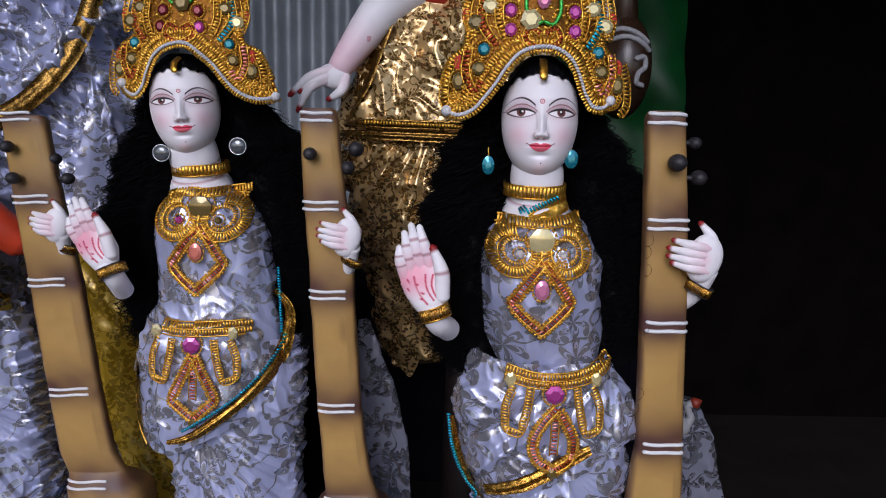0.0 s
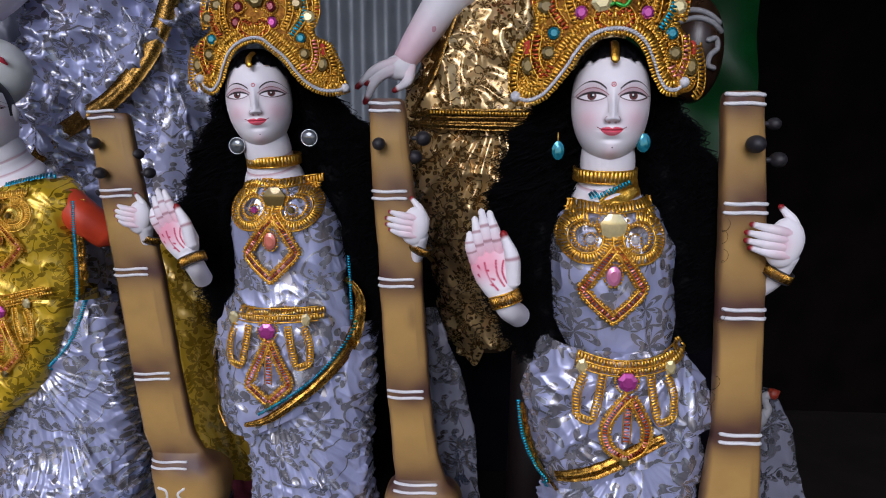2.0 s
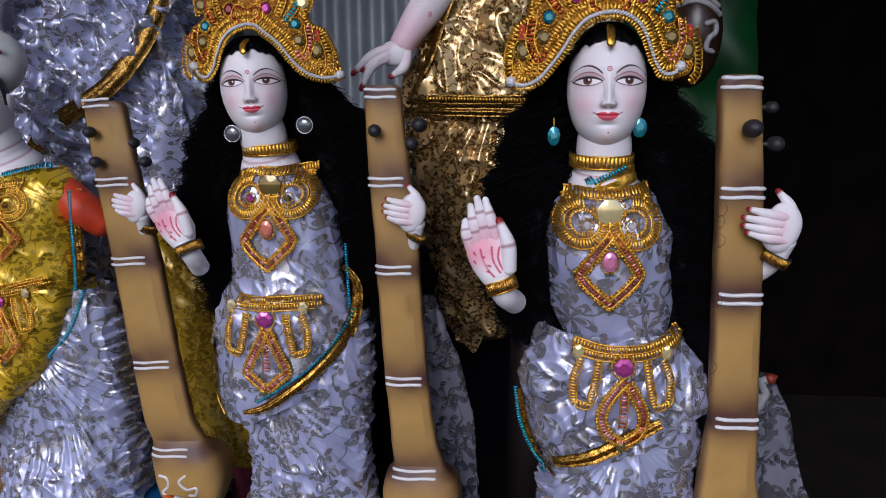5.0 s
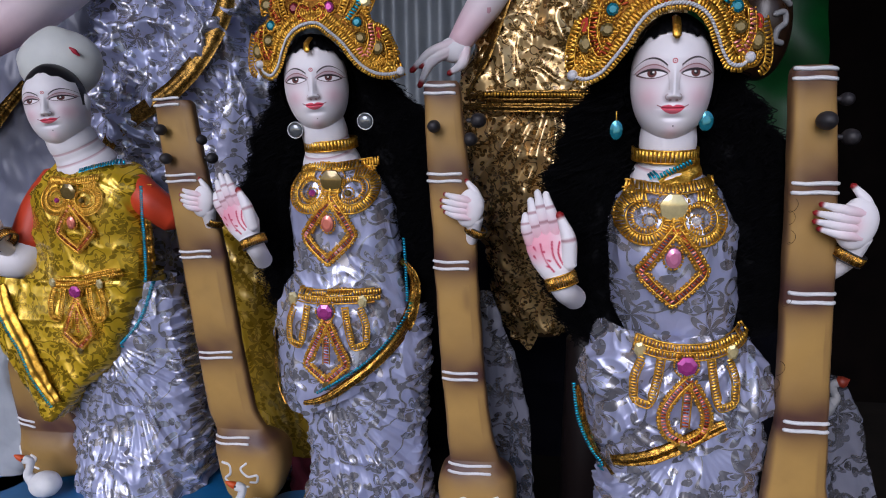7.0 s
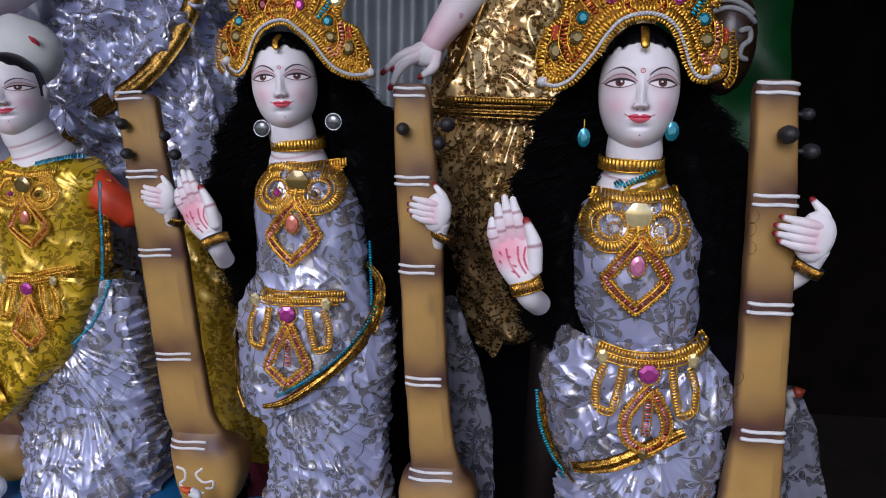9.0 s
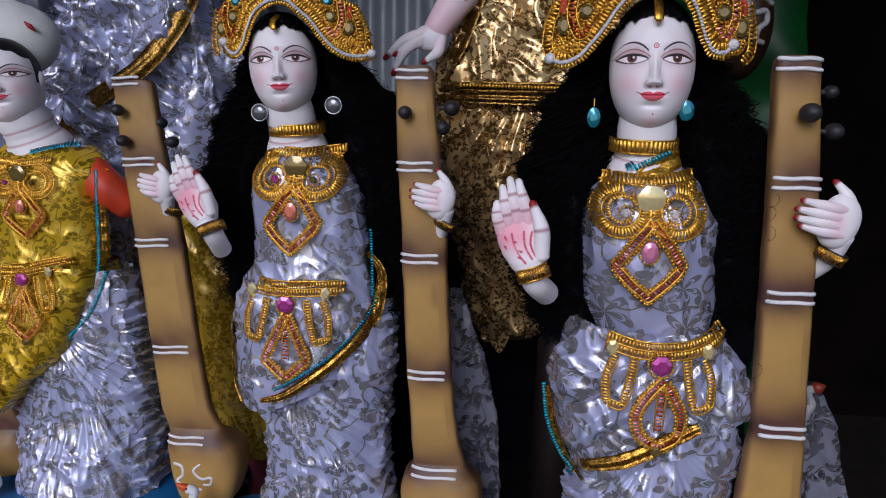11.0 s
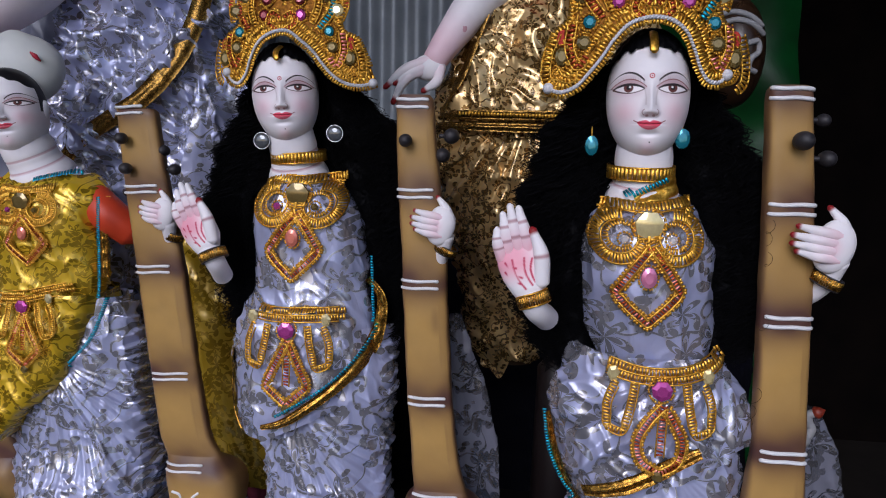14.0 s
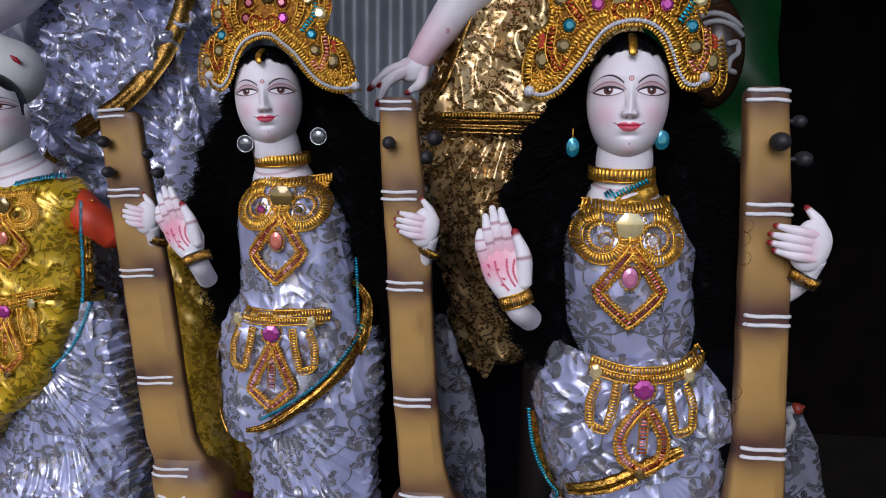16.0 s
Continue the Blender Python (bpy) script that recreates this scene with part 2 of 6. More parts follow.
def brocade(name, ground, motif, metal_g, metal_m, scale=26.0, rough=0.3, stem=(0.2, 0.2, 0.22), crinkle=0.5, coat=0.45, cover=0.46):
    """Thin foil cloth: sprigs of petals and curling stems, printed in metal on a glossy ground, with crinkles."""
    n = Nodes(name)
    sep = n.t.nodes.new("ShaderNodeSeparateXYZ")
    n.link(n.coords(), sep.inputs[0])
    flat = n.t.nodes.new("ShaderNodeCombineXYZ")
    n.link(sep.outputs[0], flat.inputs[0])
    n.link(sep.outputs[2], flat.inputs[1])
    n.link(n.value("MULTIPLY", sep.outputs[1], 0.25), flat.inputs[2])
    warp = n.node("ShaderNodeTexNoise", Scale=14.0, Detail=2.0)
    n.link(flat.outputs[0], warp.inputs["Vector"])
    add = n.t.nodes.new("ShaderNodeVectorMath")
    add.operation = "MULTIPLY_ADD"
    n.link(warp.outputs["Color"], add.inputs[0])
    add.inputs[1].default_value = (0.014, 0.014, 0)
    n.link(flat.outputs[0], add.inputs[2])
    uv = add.outputs[0]

    def petals(s, count, size, inner):
        vor = n.t.nodes.new("ShaderNodeTexVoronoi")
        vor.voronoi_dimensions = "2D"
        vor.inputs["Scale"].default_value = s
        vor.inputs["Randomness"].default_value = 0.75
        n.link(uv, vor.inputs["Vector"])
        off = n.t.nodes.new("ShaderNodeVectorMath")
        off.operation = "SUBTRACT"
        n.link(uv, off.inputs[0])
        n.link(vor.outputs["Position"], off.inputs[1])
        xyz = n.t.nodes.new("ShaderNodeSeparateXYZ")
        n.link(off.outputs[0], xyz.inputs[0])
        tone = n.t.nodes.new("ShaderNodeSeparateXYZ")
        n.link(vor.outputs["Color"], tone.inputs[0])
        ang = n.value("ADD", n.value("ARCTAN2", xyz.outputs[1], xyz.outputs[0]), n.value("MULTIPLY", tone.outputs[0], 6.28))
        r = vor.outputs["Distance"]
        lobe = n.value("ABSOLUTE", n.value("SINE", n.value("ADD", n.value("MULTIPLY", ang, count / 2), n.value("MULTIPLY", r, 3.0))))
        edge = n.value("MULTIPLY", n.value("ADD", n.value("MULTIPLY", n.value("POWER", lobe, 1.3), 0.9), 0.06), n.value("ADD", n.value("MULTIPLY", tone.outputs[1], size * 0.5), size * 0.7))
        inside = n.ramp(n.value("SUBTRACT", edge, r), -0.02, 0.02)
        vein = n.ramp(n.value("ABSOLUTE", n.value("SUBTRACT", n.value("MULTIPLY", edge, inner), r)), 0.0, 0.05)
        return n.value("MULTIPLY", inside, n.ramp(vein, 0.3, 0.6))

    a, b = petals(scale, 6, cover * 1.12, 0.60), petals(scale * 1.8, 2, cover, 0.0)
    curl = n.node("ShaderNodeTexNoise", Scale=scale * 1.15, Detail=1.0)
    n.link(uv, curl.inputs["Vector"])
    lines = n.value("SUBTRACT", 1.0, n.ramp(n.value("ABSOLUTE", n.value("SUBTRACT", curl.outputs["Fac"], 0.5)), 0.010, 0.022))
    mask = n.value("MAXIMUM", n.value("MAXIMUM", a, b), lines)
    c1, c2 = n.noise(60, 5), n.noise(9, 3)
    base = n.mix(n.ramp(c2, 0.3, 0.7), ground, tuple(0.78 * q for q in ground))
    foil = n.mix(n.ramp(c2, 0.35, 0.65), motif, stem)
    n.set(Base_Color=n.mix(mask, base, foil))
    n.set(Metallic=n.value("ADD", n.value("MULTIPLY", mask, metal_m - metal_g), metal_g))
    n.set(Roughness=n.value("ADD", n.value("MULTIPLY", c1, 0.16), n.value("SUBTRACT", rough - 0.05, n.value("MULTIPLY", mask, 0.10))))
    st = n.node("ShaderNodeMapping")
    st.inputs["Scale"].default_value = (1.0, 1.0, 0.45)
    n.link(n.coords(), st.inputs[0])
    ridge = n.value("ABSOLUTE", n.value("SUBTRACT", n.noise(15, 3, st.outputs[0], 0.45), 0.5))
    crease = n.bump(n.value("ADD", n.value("MULTIPLY", ridge, 2.6), n.value("MULTIPLY", n.noise(42, 2), 0.30)), crinkle, 0.010)
    n.set(Normal=n.bump(mask, 0.2, 0.0004, crease), Coat_Weight=coat, Coat_Roughness=0.16)
    return n.mat


def gilt(name, a, b, rough=0.28, spark=900):
    n = Nodes(name)
    f = n.noise(180, 3)
    n.set(Base_Color=n.mix(n.ramp(f, 0.35, 0.65), a, b), Metallic=0.9, Roughness=n.value("ADD", n.value("MULTIPLY", n.noise(300, 2), 0.3), rough - 0.1))
    n.set(Normal=n.bump(n.noise(spark, 2), 0.5, 0.0008))
    return n.mat


def stone(name, c, rough=0.12):
    n = Nodes(name)
    n.set(Base_Color=n.mix(n.noise(200, 2), c, tuple(min(1, q * 1.5 + 0.02) for q in c)), Roughness=rough, Metallic=0.45, Coat_Weight=0.6, Coat_Roughness=0.05)
    return n.mat


CLAY = painted("painted_clay")
SILVER = brocade("silver_brocade", (0.46, 0.49, 0.73), (0.36, 0.36, 0.41), 0.26, 0.68, scale=12.5, rough=0.33, stem=(0.43, 0.43, 0.49), crinkle=0.38, coat=0.5, cover=0.44)
GOLDCLOTH = brocade("gold_brocade", (0.82, 0.57, 0.26), (0.24, 0.13, 0.032), 0.66, 0.7, scale=22, rough=0.30, stem=(0.28, 0.16, 0.045), crinkle=0.40, coat=0.6, cover=0.41)
YELLOW = brocade("yellow_brocade", (0.74, 0.48, 0.02), (0.40, 0.25, 0.016), 0.34, 0.6, scale=19, rough=0.30, stem=(0.50, 0.32, 0.02), crinkle=0.42, cover=0.42)
GOLD = gilt("gold_braid", (0.86, 0.50, 0.075), (0.55, 0.27, 0.025))
BRONZE = gilt("bronze_ribbon", (0.20, 0.085, 0.012), (0.62, 0.34, 0.055), 0.2)
DARKBAND = gilt("dark_gold_band", (0.09, 0.045, 0.010), (0.34, 0.19, 0.04), 0.2)
GOLDBASE = gilt("gold_card", (0.24, 0.10, 0.012), (0.12, 0.045, 0.006), 0.4)
RIBBON = gilt("silver_ribbon", (0.75, 0.75, 0.78), (0.55, 0.55, 0.6), 0.3)
PINKFOIL = gilt("pink_foil", (0.95, 0.42, 0.34), (0.8, 0.2, 0.18), 0.3)
DARKFOIL = gilt("dark_red_foil", (0.55, 0.11, 0.035), (0.28, 0.04, 0.015), 0.35)
TEALFOIL = gilt("teal_foil", (0.02, 0.42, 0.55), (0.02, 0.25, 0.38), 0.3)
GREENFOIL = gilt("green_cord", (0.12, 0.62, 0.12), (0.06, 0.45, 0.08), 0.45)
WHITECORD = plain("white_cord", (0.72, 0.72, 0.74), (0.5, 0.5, 0.55), 0.5, scale=300, bump=0.6)
HAIR = plain("black_hair", (0.002, 0.002, 0.0026), (0.0035, 0.0035, 0.0045), 0.52, scale=80, bump=0.2, spec=0.045)
REDCLOTH = plain("red_felt", (0.5, 0.035, 0.015), (0.36, 0.02, 0.012), 0.8, scale=60, bump=0.4)
GEM_PINK, GEM_TEAL, GEM_GOLD = stone("pink_stone", (0.42, 0.05, 0.26)), stone("teal_stone", (0.006, 0.17, 0.23)), stone("champagne_stone", (0.62, 0.52, 0.26))
GEM_CLEAR, GEM_ROSE, GEM_BRONZE = stone("clear_stone", (0.10, 0.11, 0.12), 0.05), stone("rose_stone", (0.72, 0.22, 0.38), 0.25), stone("bronze_stone", (0.16, 0.11, 0.03))
GEM_WINE = stone("wine_stone", (0.16, 0.012, 0.02))
GEM_WHITE, GEM_CORAL = stone("white_stone", (0.8, 0.72, 0.76)), stone("coral_stone", (0.75, 0.2, 0.14), 0.25)
BLACKKNOB = plain("black_knob", (0.012, 0.012, 0.015), (0.03, 0.026, 0.03), 0.55, scale=120)
BLUEPAINT = plain("blue_paint", (0.008, 0.13, 0.34), (0.006, 0.09, 0.24), 0.4, scale=14)
WHITEPAINT = plain("white_paint", (0.78, 0.78, 0.8), (0.66, 0.67, 0.7), 0.5, scale=40)

# ---- the shed ----
def slab(name, lo, hi, mat, label, category):
    return thing(name, ((lo[0] + hi[0]) / 2, (lo[1] + hi[1]) / 2, lo[2]), label, category, kind="structure", geo=Geo().box(lo, hi), mats=mat, smooth=False)


EARTH = plain("packed_earth", (0.014, 0.011, 0.009), (0.008, 0.007, 0.006), 0.9, scale=5, bump=0.6, fine=90, spec=0.1)
# near-black boards: the room's shade is put into this colour
SHADEBOARDS = plain("shade_black_boards", (0.0042, 0.0028, 0.0024), (0.002, 0.0016, 0.0016), 0.9, scale=9, bump=0.5, fine=120, spec=0.02)
TIN = plain("galvanised_sheet", (0.27, 0.30, 0.33), (0.18, 0.20, 0.23), 0.5, metal=0.3, scale=7, bump=0.1, fine=160)
TARP = plain("green_tarpaulin", (0.002, 0.058, 0.011), (0.0015, 0.022, 0.005), 0.4, scale=8, bump=0.3, spec=0.2)
ground = thing("ground", (0, 0, 0), "packed dark earth floor running out into the yard", "ground", kind="structure",
               geo=Geo().grid(np.array([[(x, y, 0.0) for x in (-300, -12, -4, 4, 12, 300)] for y in (-300, -12, -4, 1, 6, 300)])), mats=EARTH, smooth=False)
# side walls, far wall and ceiling are unseen, added to keep daylight out
slab("unseen_wall_east", (3.4, -0.6, 0), (3.5, 5.0, 3.0), SHADEBOARDS, "unseen east wall added to hold back light, near-black for shade", "wall")
slab("unseen_wall_west", (-4.1, -0.6, 0), (-4.0, 5.0, 3.0), SHADEBOARDS, "unseen west wall added to hold back light, near-black for shade", "wall")
slab("unseen_wall_far", (-4.1, 5.0, 0), (3.5, 5.1, 3.0), SHADEBOARDS, "unseen far wall added to hold back light, near-black for shade", "wall")
slab("ceiling", (-4.1, -0.6, 3.0), (3.5, 5.1, 3.06), SHADEBOARDS, "unseen ceiling added to hold back light, near-black for shade", "ceiling")

# corrugated sheet behind the large figures
PITCH = 0.080
g = Geo()
xs = np.arange(-3.9, 0.62, PITCH / 10)
y = 2.55 + 0.010 * np.sin(xs / PITCH * 2 * np.pi)
for side in (0.0, 0.0015):
    g.grid(np.stack([np.stack([xs, y + side, np.full_like(xs, z)], -1) for z in (0.0, 1.0, 1.625)]))
wall = thing("corrugated_wall", (-1.6, 2.55, 0), "grey galvanised corrugated sheet wall with small scratches", "wall", kind="structure", geo=g, mats=TIN)

PLANK = plain("weathered_plank", (0.075, 0.062, 0.052), (0.035, 0.028, 0.024), 0.8, scale=6, bump=0.5, fine=110)
slab("beam", (-3.9, 2.50, 1.610), (0.62, 2.54, 1.76), PLANK, "weathered grey-brown plank along the top of the tin wall", "beam")
slab("wall_north", (0.62, 2.9, 0), (3.4, 2.95, 3.0), SHADEBOARDS, "back wall of boards with the room's shade in its near-black colour", "wall")

# ---- painted clay figures ----
WHITE, PINK, RED = np.array((0.86, 0.83, 0.86)), np.array((0.86, 0.36, 0.46)), np.array((0.50, 0.02, 0.03))


def over(col, mask, c):
    m = np.asarray(mask)[..., None]
    return col * (1 - m) + np.asarray(c) * m


def near0(d, half, soft=0.012):
    return 1 - smooth(half - soft / 2, half + soft / 2, np.abs(d))


def face_paint(X, Z, hairline=None):
    """Paint of the face; X across and Z up from the brow mark, in brow-to-lip lengths."""
    col = np.ones(X.shape + (3,)) * WHITE
    A = np.abs(X)
    for dx, dz, s, k in ((0.52, -0.74, 0.28, 0.42), (0.44, -0.12, 0.22, 0.2)):
        col = over(col, k * np.exp(-((A - dx) ** 2 + (Z - dz) ** 2) / s**2), PINK)
    col = over(col, 0.3 * np.exp(-(X**2 + (Z + 1.5) ** 2) / 0.03), PINK)
    xe, ze, w = 0.445, -0.265, 0.31
    s = (A - xe) / w
    q = np.clip(1 - s**2, 0, 1)
    up, lo = ze + 0.098 * q**0.8, ze - 0.082 * q
    ins = smooth(-0.01, 0.01, up - Z) * smooth(-0.01, 0.01, Z - lo) * (np.abs(s) < 1)
    lid = smooth(-0.01, 0.02, Z - up) * smooth(-0.02, 0.03, ze + 0.205 - 0.13 * s**2 - Z) * smooth(1.25, 1.0, np.abs(s))
    col = over(col, 0.42 * lid, (0.40, 0.14, 0.17))
    col = over(col, 0.35 * np.exp(-((s / 1.1) ** 4) - ((Z - ze) / 0.17) ** 2), (0.45, 0.20, 0.24))
    col = over(col, 0.25 * near0(np.sin(A * 95), 0.35, 0.3) * smooth(0, 0.03, Z - ze - 0.19 + 0.1 * s**2) * smooth(0.09, 0.02, Z - ze - 0.2 + 0.1 * s**2) * (np.abs(s) < 1), (0.1, 0.05, 0.06))
    col = over(col, near0(Z - (ze + 0.205 - 0.13 * s**2), 0.011) * (np.abs(s) < 1.15), (0.30, 0.10, 0.10))
    col = over(col, ins, (0.92, 0.88, 0.9))
    d = np.hypot(A - xe - np.where(X > 0, -0.01, 0.01), (Z - ze - 0.03))
    col = over(col, ins * smooth(0.104, 0.088, d), (0.13, 0.035, 0.03))
    col = over(col, ins * smooth(0.05, 0.04, d), (0.008, 0.006, 0.006))
    # highlight dot painted on the iris
    col = over(col, ins * smooth(0.028, 0.018, np.hypot(A - xe + 0.02, Z - ze - 0.045)), (0.8, 0.8, 0.8))
    col = over(col, near0(Z - up, 0.016 + 0.012 * q) * (s > -1.02) * (s < 1.04), (0.02, 0.012, 0.014))
    col = over(col, near0(Z - lo, 0.010 + 0.010 * np.clip(s, 0, 1)) * (np.abs(s) < 1.02), (0.08, 0.03, 0.03))
    col = over(col, near0(Z - (ze + 0.02 + 0.05 * (s - 1)), 0.012 * np.clip(1.6 - s, 0, 1)) * (s > 0.98) * (s < 1.5), (0.06, 0.02, 0.02))
    col = over(col, near0(Z - (0.075 - 1.6 * (A - 0.47) ** 2), 0.004 + 0.018 * smooth(0.86, 0.3, A)) * (A > 0.15) * (A < 0.84), (0.03, 0.018, 0.02))
    col = over(col, 0.4 * near0(A - (0.10 + 0.05 * smooth(-0.5, -0.1, Z)), 0.012, 0.03) * (Z < -0.08) * (Z > -0.6), (0.35, 0.28, 0.30))
    col = over(col, 0.7 * near0(np.hypot(A - 0.105, (Z + 0.75)) - 0.06, 0.009) * (A > 0.115), (0.30, 0.14, 0.14))
    col = over(col, 0.7 * smooth(0.032, 0.014, np.hypot((A - 0.07) * 0.7, Z + 0.82)), (0.25, 0.09, 0.09))
    Z0, Z = Z, Z - 0.4 * A**2
    m = np.clip(1 - (A / 0.25) ** 2, 0, 1)
    bow = -0.985 + 0.08 * m**0.7 - 0.035 * np.exp(-(X / 0.045) ** 2)
    low = -0.985 - 0.12 * m**0.8
    lips = smooth(-0.008, 0.008, bow - Z) * smooth(-0.008, 0.008, Z - low) * (A < 0.25)
    col = over(col, lips, (0.72, 0.07, 0.12))
    # the lower lip's highlight is put into its colour
    col = over(col, lips * 0.5 * np.exp(-((Z + 1.05) ** 2) / 0.0009 - X**2 / 0.02), (0.85, 0.32, 0.36))
    col = over(col, near0(Z + 0.985 - 0.25 * np.clip(A - 0.2, 0, 1), 0.010) * (A < 0.32), (0.25, 0.015, 0.03))
    Z = Z0
    r = np.hypot(X, Z)
    col = over(col, np.maximum(near0(r - 0.045, 0.011), smooth(0.022, 0.012, r)), (0.45, 0.02, 0.03))
    col = over(col, smooth(0.02, 0.012, np.hypot(X - 0.03, Z + 1.36)), (0.02, 0.01, 0.01))
    return col


def head_shape(A, Z, chin=0.0):
    """Half width and depth of the head at height Z (in brow-to-lip lengths from the brow mark)."""
    dz = Z + 0.32
    w = np.where(dz < 0, np.clip(1 - (np.abs(dz) / (1.30 + chin)) ** (2.0 + 0.9 * chin), 0, 1) ** 0.5, np.clip(1 - (np.abs(dz) / 1.42) ** 2, 0, 1) ** 0.5)
    d = np.where(dz < 0, np.clip(1 - (np.abs(dz) / (1.30 + chin)) ** 4, 0, 1) ** 0.5, np.clip(1 - (np.abs(dz) / 1.45) ** 2.2, 0, 1) ** 0.5)
    return 0.89 * w, 0.92 * d


def head_frame(mark, L, yaw, roll, pitch=0, wide=1.0):
    """Takes head coordinates to the world, with the brow mark at `mark`."""
    m = np.array((Matrix.Rotation(radians(yaw), 3, "Z") @ Matrix.Rotation(radians(roll), 3, "Y") @ Matrix.Rotation(radians(pitch), 3, "X")))
    w, d = head_shape(0, np.array(0.0))
    o = np.array((0, -float(d), 0))
    return lambda p: ((np.asarray(p) - o) * np.array((wide, wide, 1.0))) @ m.T * L + np.asarray(mark)


def add_head(g, place, painted_hair=False, chin=0.0):
    Z = np.r_[np.linspace(1.08, -1.5 - chin, 230), -1.5 - chin - 0.12 * np.sin(np.linspace(0.08, np.pi / 2, 14))][:, None]
    th = np.r_[np.linspace(-180, -82, 14)[:-1], np.linspace(-82, 82, 190), np.linspace(82, 180, 14)[1:-1]][None]
    th = np.radians(th)
    w, d = head_shape(0, Z, chin)
    X, Y = w * np.sin(th), -d * np.cos(th)
    front = np.clip(np.cos(th), 0, 1) ** 0.5 * (np.cos(th) > 0)
    A = np.abs(X)
    G = lambda x, z, sx, sz: np.exp(-((A - x) / sx) ** 2 - ((Z - z) / sz) ** 2)
    ridge = 0.19 * smooth(0.02, -0.70, Z) ** 1.2 * smooth(-0.88, -0.72, Z)
    f = ridge * np.exp(-(X / (0.075 + 0.05 * smooth(-0.3, -0.75, Z))) ** 2) + 0.075 * G(0.12, -0.75, 0.06, 0.07)
    f += -0.075 * G(0.40, -0.22, 0.24, 0.15) + 0.05 * G(0.44, -0.26, 0.2, 0.085) + 0.03 * G(0.45, 0.05, 0.3, 0.08)
    f += 0.075 * np.exp(-(X / 0.2) ** 2 - ((Z + 1.01) / 0.10) ** 2) - 0.04 * np.exp(-(X / 0.24) ** 2 - ((Z + 0.985) / 0.02) ** 2)
    f += -0.05 * np.exp(-(X / 0.2) ** 2 - ((Z + 1.19) / 0.06) ** 2) + 0.06 * np.exp(-(X / 0.2) ** 2 - ((Z + 1.42 + 0.7 * chin) / (0.14 + 0.3 * chin)) ** 2) + 0.035 * G(0.46, -0.72, 0.22, 0.25)
    P = np.stack([X, Y - f * front, Z + 0 * X], -1)
    col = face_paint(X, Z + 0 * X)
    if painted_hair:
        edge = 0.70 - 0.30 * A - 0.36 * A**2 + 0.03 * np.sin(17 * A)
        hair = smooth(-0.015, 0.015, Z - edge) * (np.cos(th) > -0.2)
        col = over(col, np.maximum(hair, (np.cos(th) < np.where(X > 0, 0.34, 0.10)) * (Z > np.where(X > 0, -0.55, -0.1))), (0.008, 0.008, 0.01))
    col = np.where((np.cos(th) < 0)[..., None], (0.01, 0.01, 0.012) if not painted_hair else col, col)
    g.grid(place(P), True, 0, col)


def add_neck(g, top, foot, r0, r1, lines=2):
    s = np.linspace(0, 1, 46)
    path = np.array(top)[None] * (1 - s[:, None]) + np.array(foot)[None] * s[:, None]
    r = r0 * (0.90 + 0.10 * smooth(0.0, 0.42, s)) + (r1 - r0) * smooth(0.6, 1.0, s)
    col = np.ones((46, 3)) * WHITE
    for k in range(lines):
        c = 0.50 + 0.24 * k
        m = near0(s - c, 0.015, 0.03)
        col, r = over(col, 0.75 * m, (0.42, 0.12, 0.16)), r - 0.0012 * m
    g.tube(path, r, 28, 0, col)


def limb(g, pts, radii, sides=18, shade=None):
    n = 26
    p = spline(np.c_[np.array(pts, float), radii], n)
    col = np.ones((n, 3)) * WHITE
    if shade:
        s = np.linspace(0, 1, n)
        col = over(col, 0.7 * smooth(shade[0], shade[1], s) * 0.7, PINK)
    g.tube(p[:, :3], p[:, 3], sides, 0, col)


def finger(g, a, b, c, r, nail=None, tint=0.0, lines=(), flat=0.9):
    """A finger from knuckle a past joint b to tip c."""
    n = 44
    p = spline([a, b, c], n)
    s = np.linspace(0, 1, n)
    col = np.ones((n, 3)) * WHITE
    col = over(col, tint * smooth(0.8, 0.0, s), PINK)
    for k in lines:
        col = over(col, near0(s - k, 0.03, 0.04) * 0.8, (0.40, 0.16, 0.19))
    if nail:
        col = over(col, smooth(nail - 0.05, nail + 0.03, s), (0.28, 0.012, 0.015))
    g.tube(p, r * (1.0 - 0.08 * s - 0.40 * smooth(0.45, 1.0, s)), 12, 0, col, flat)


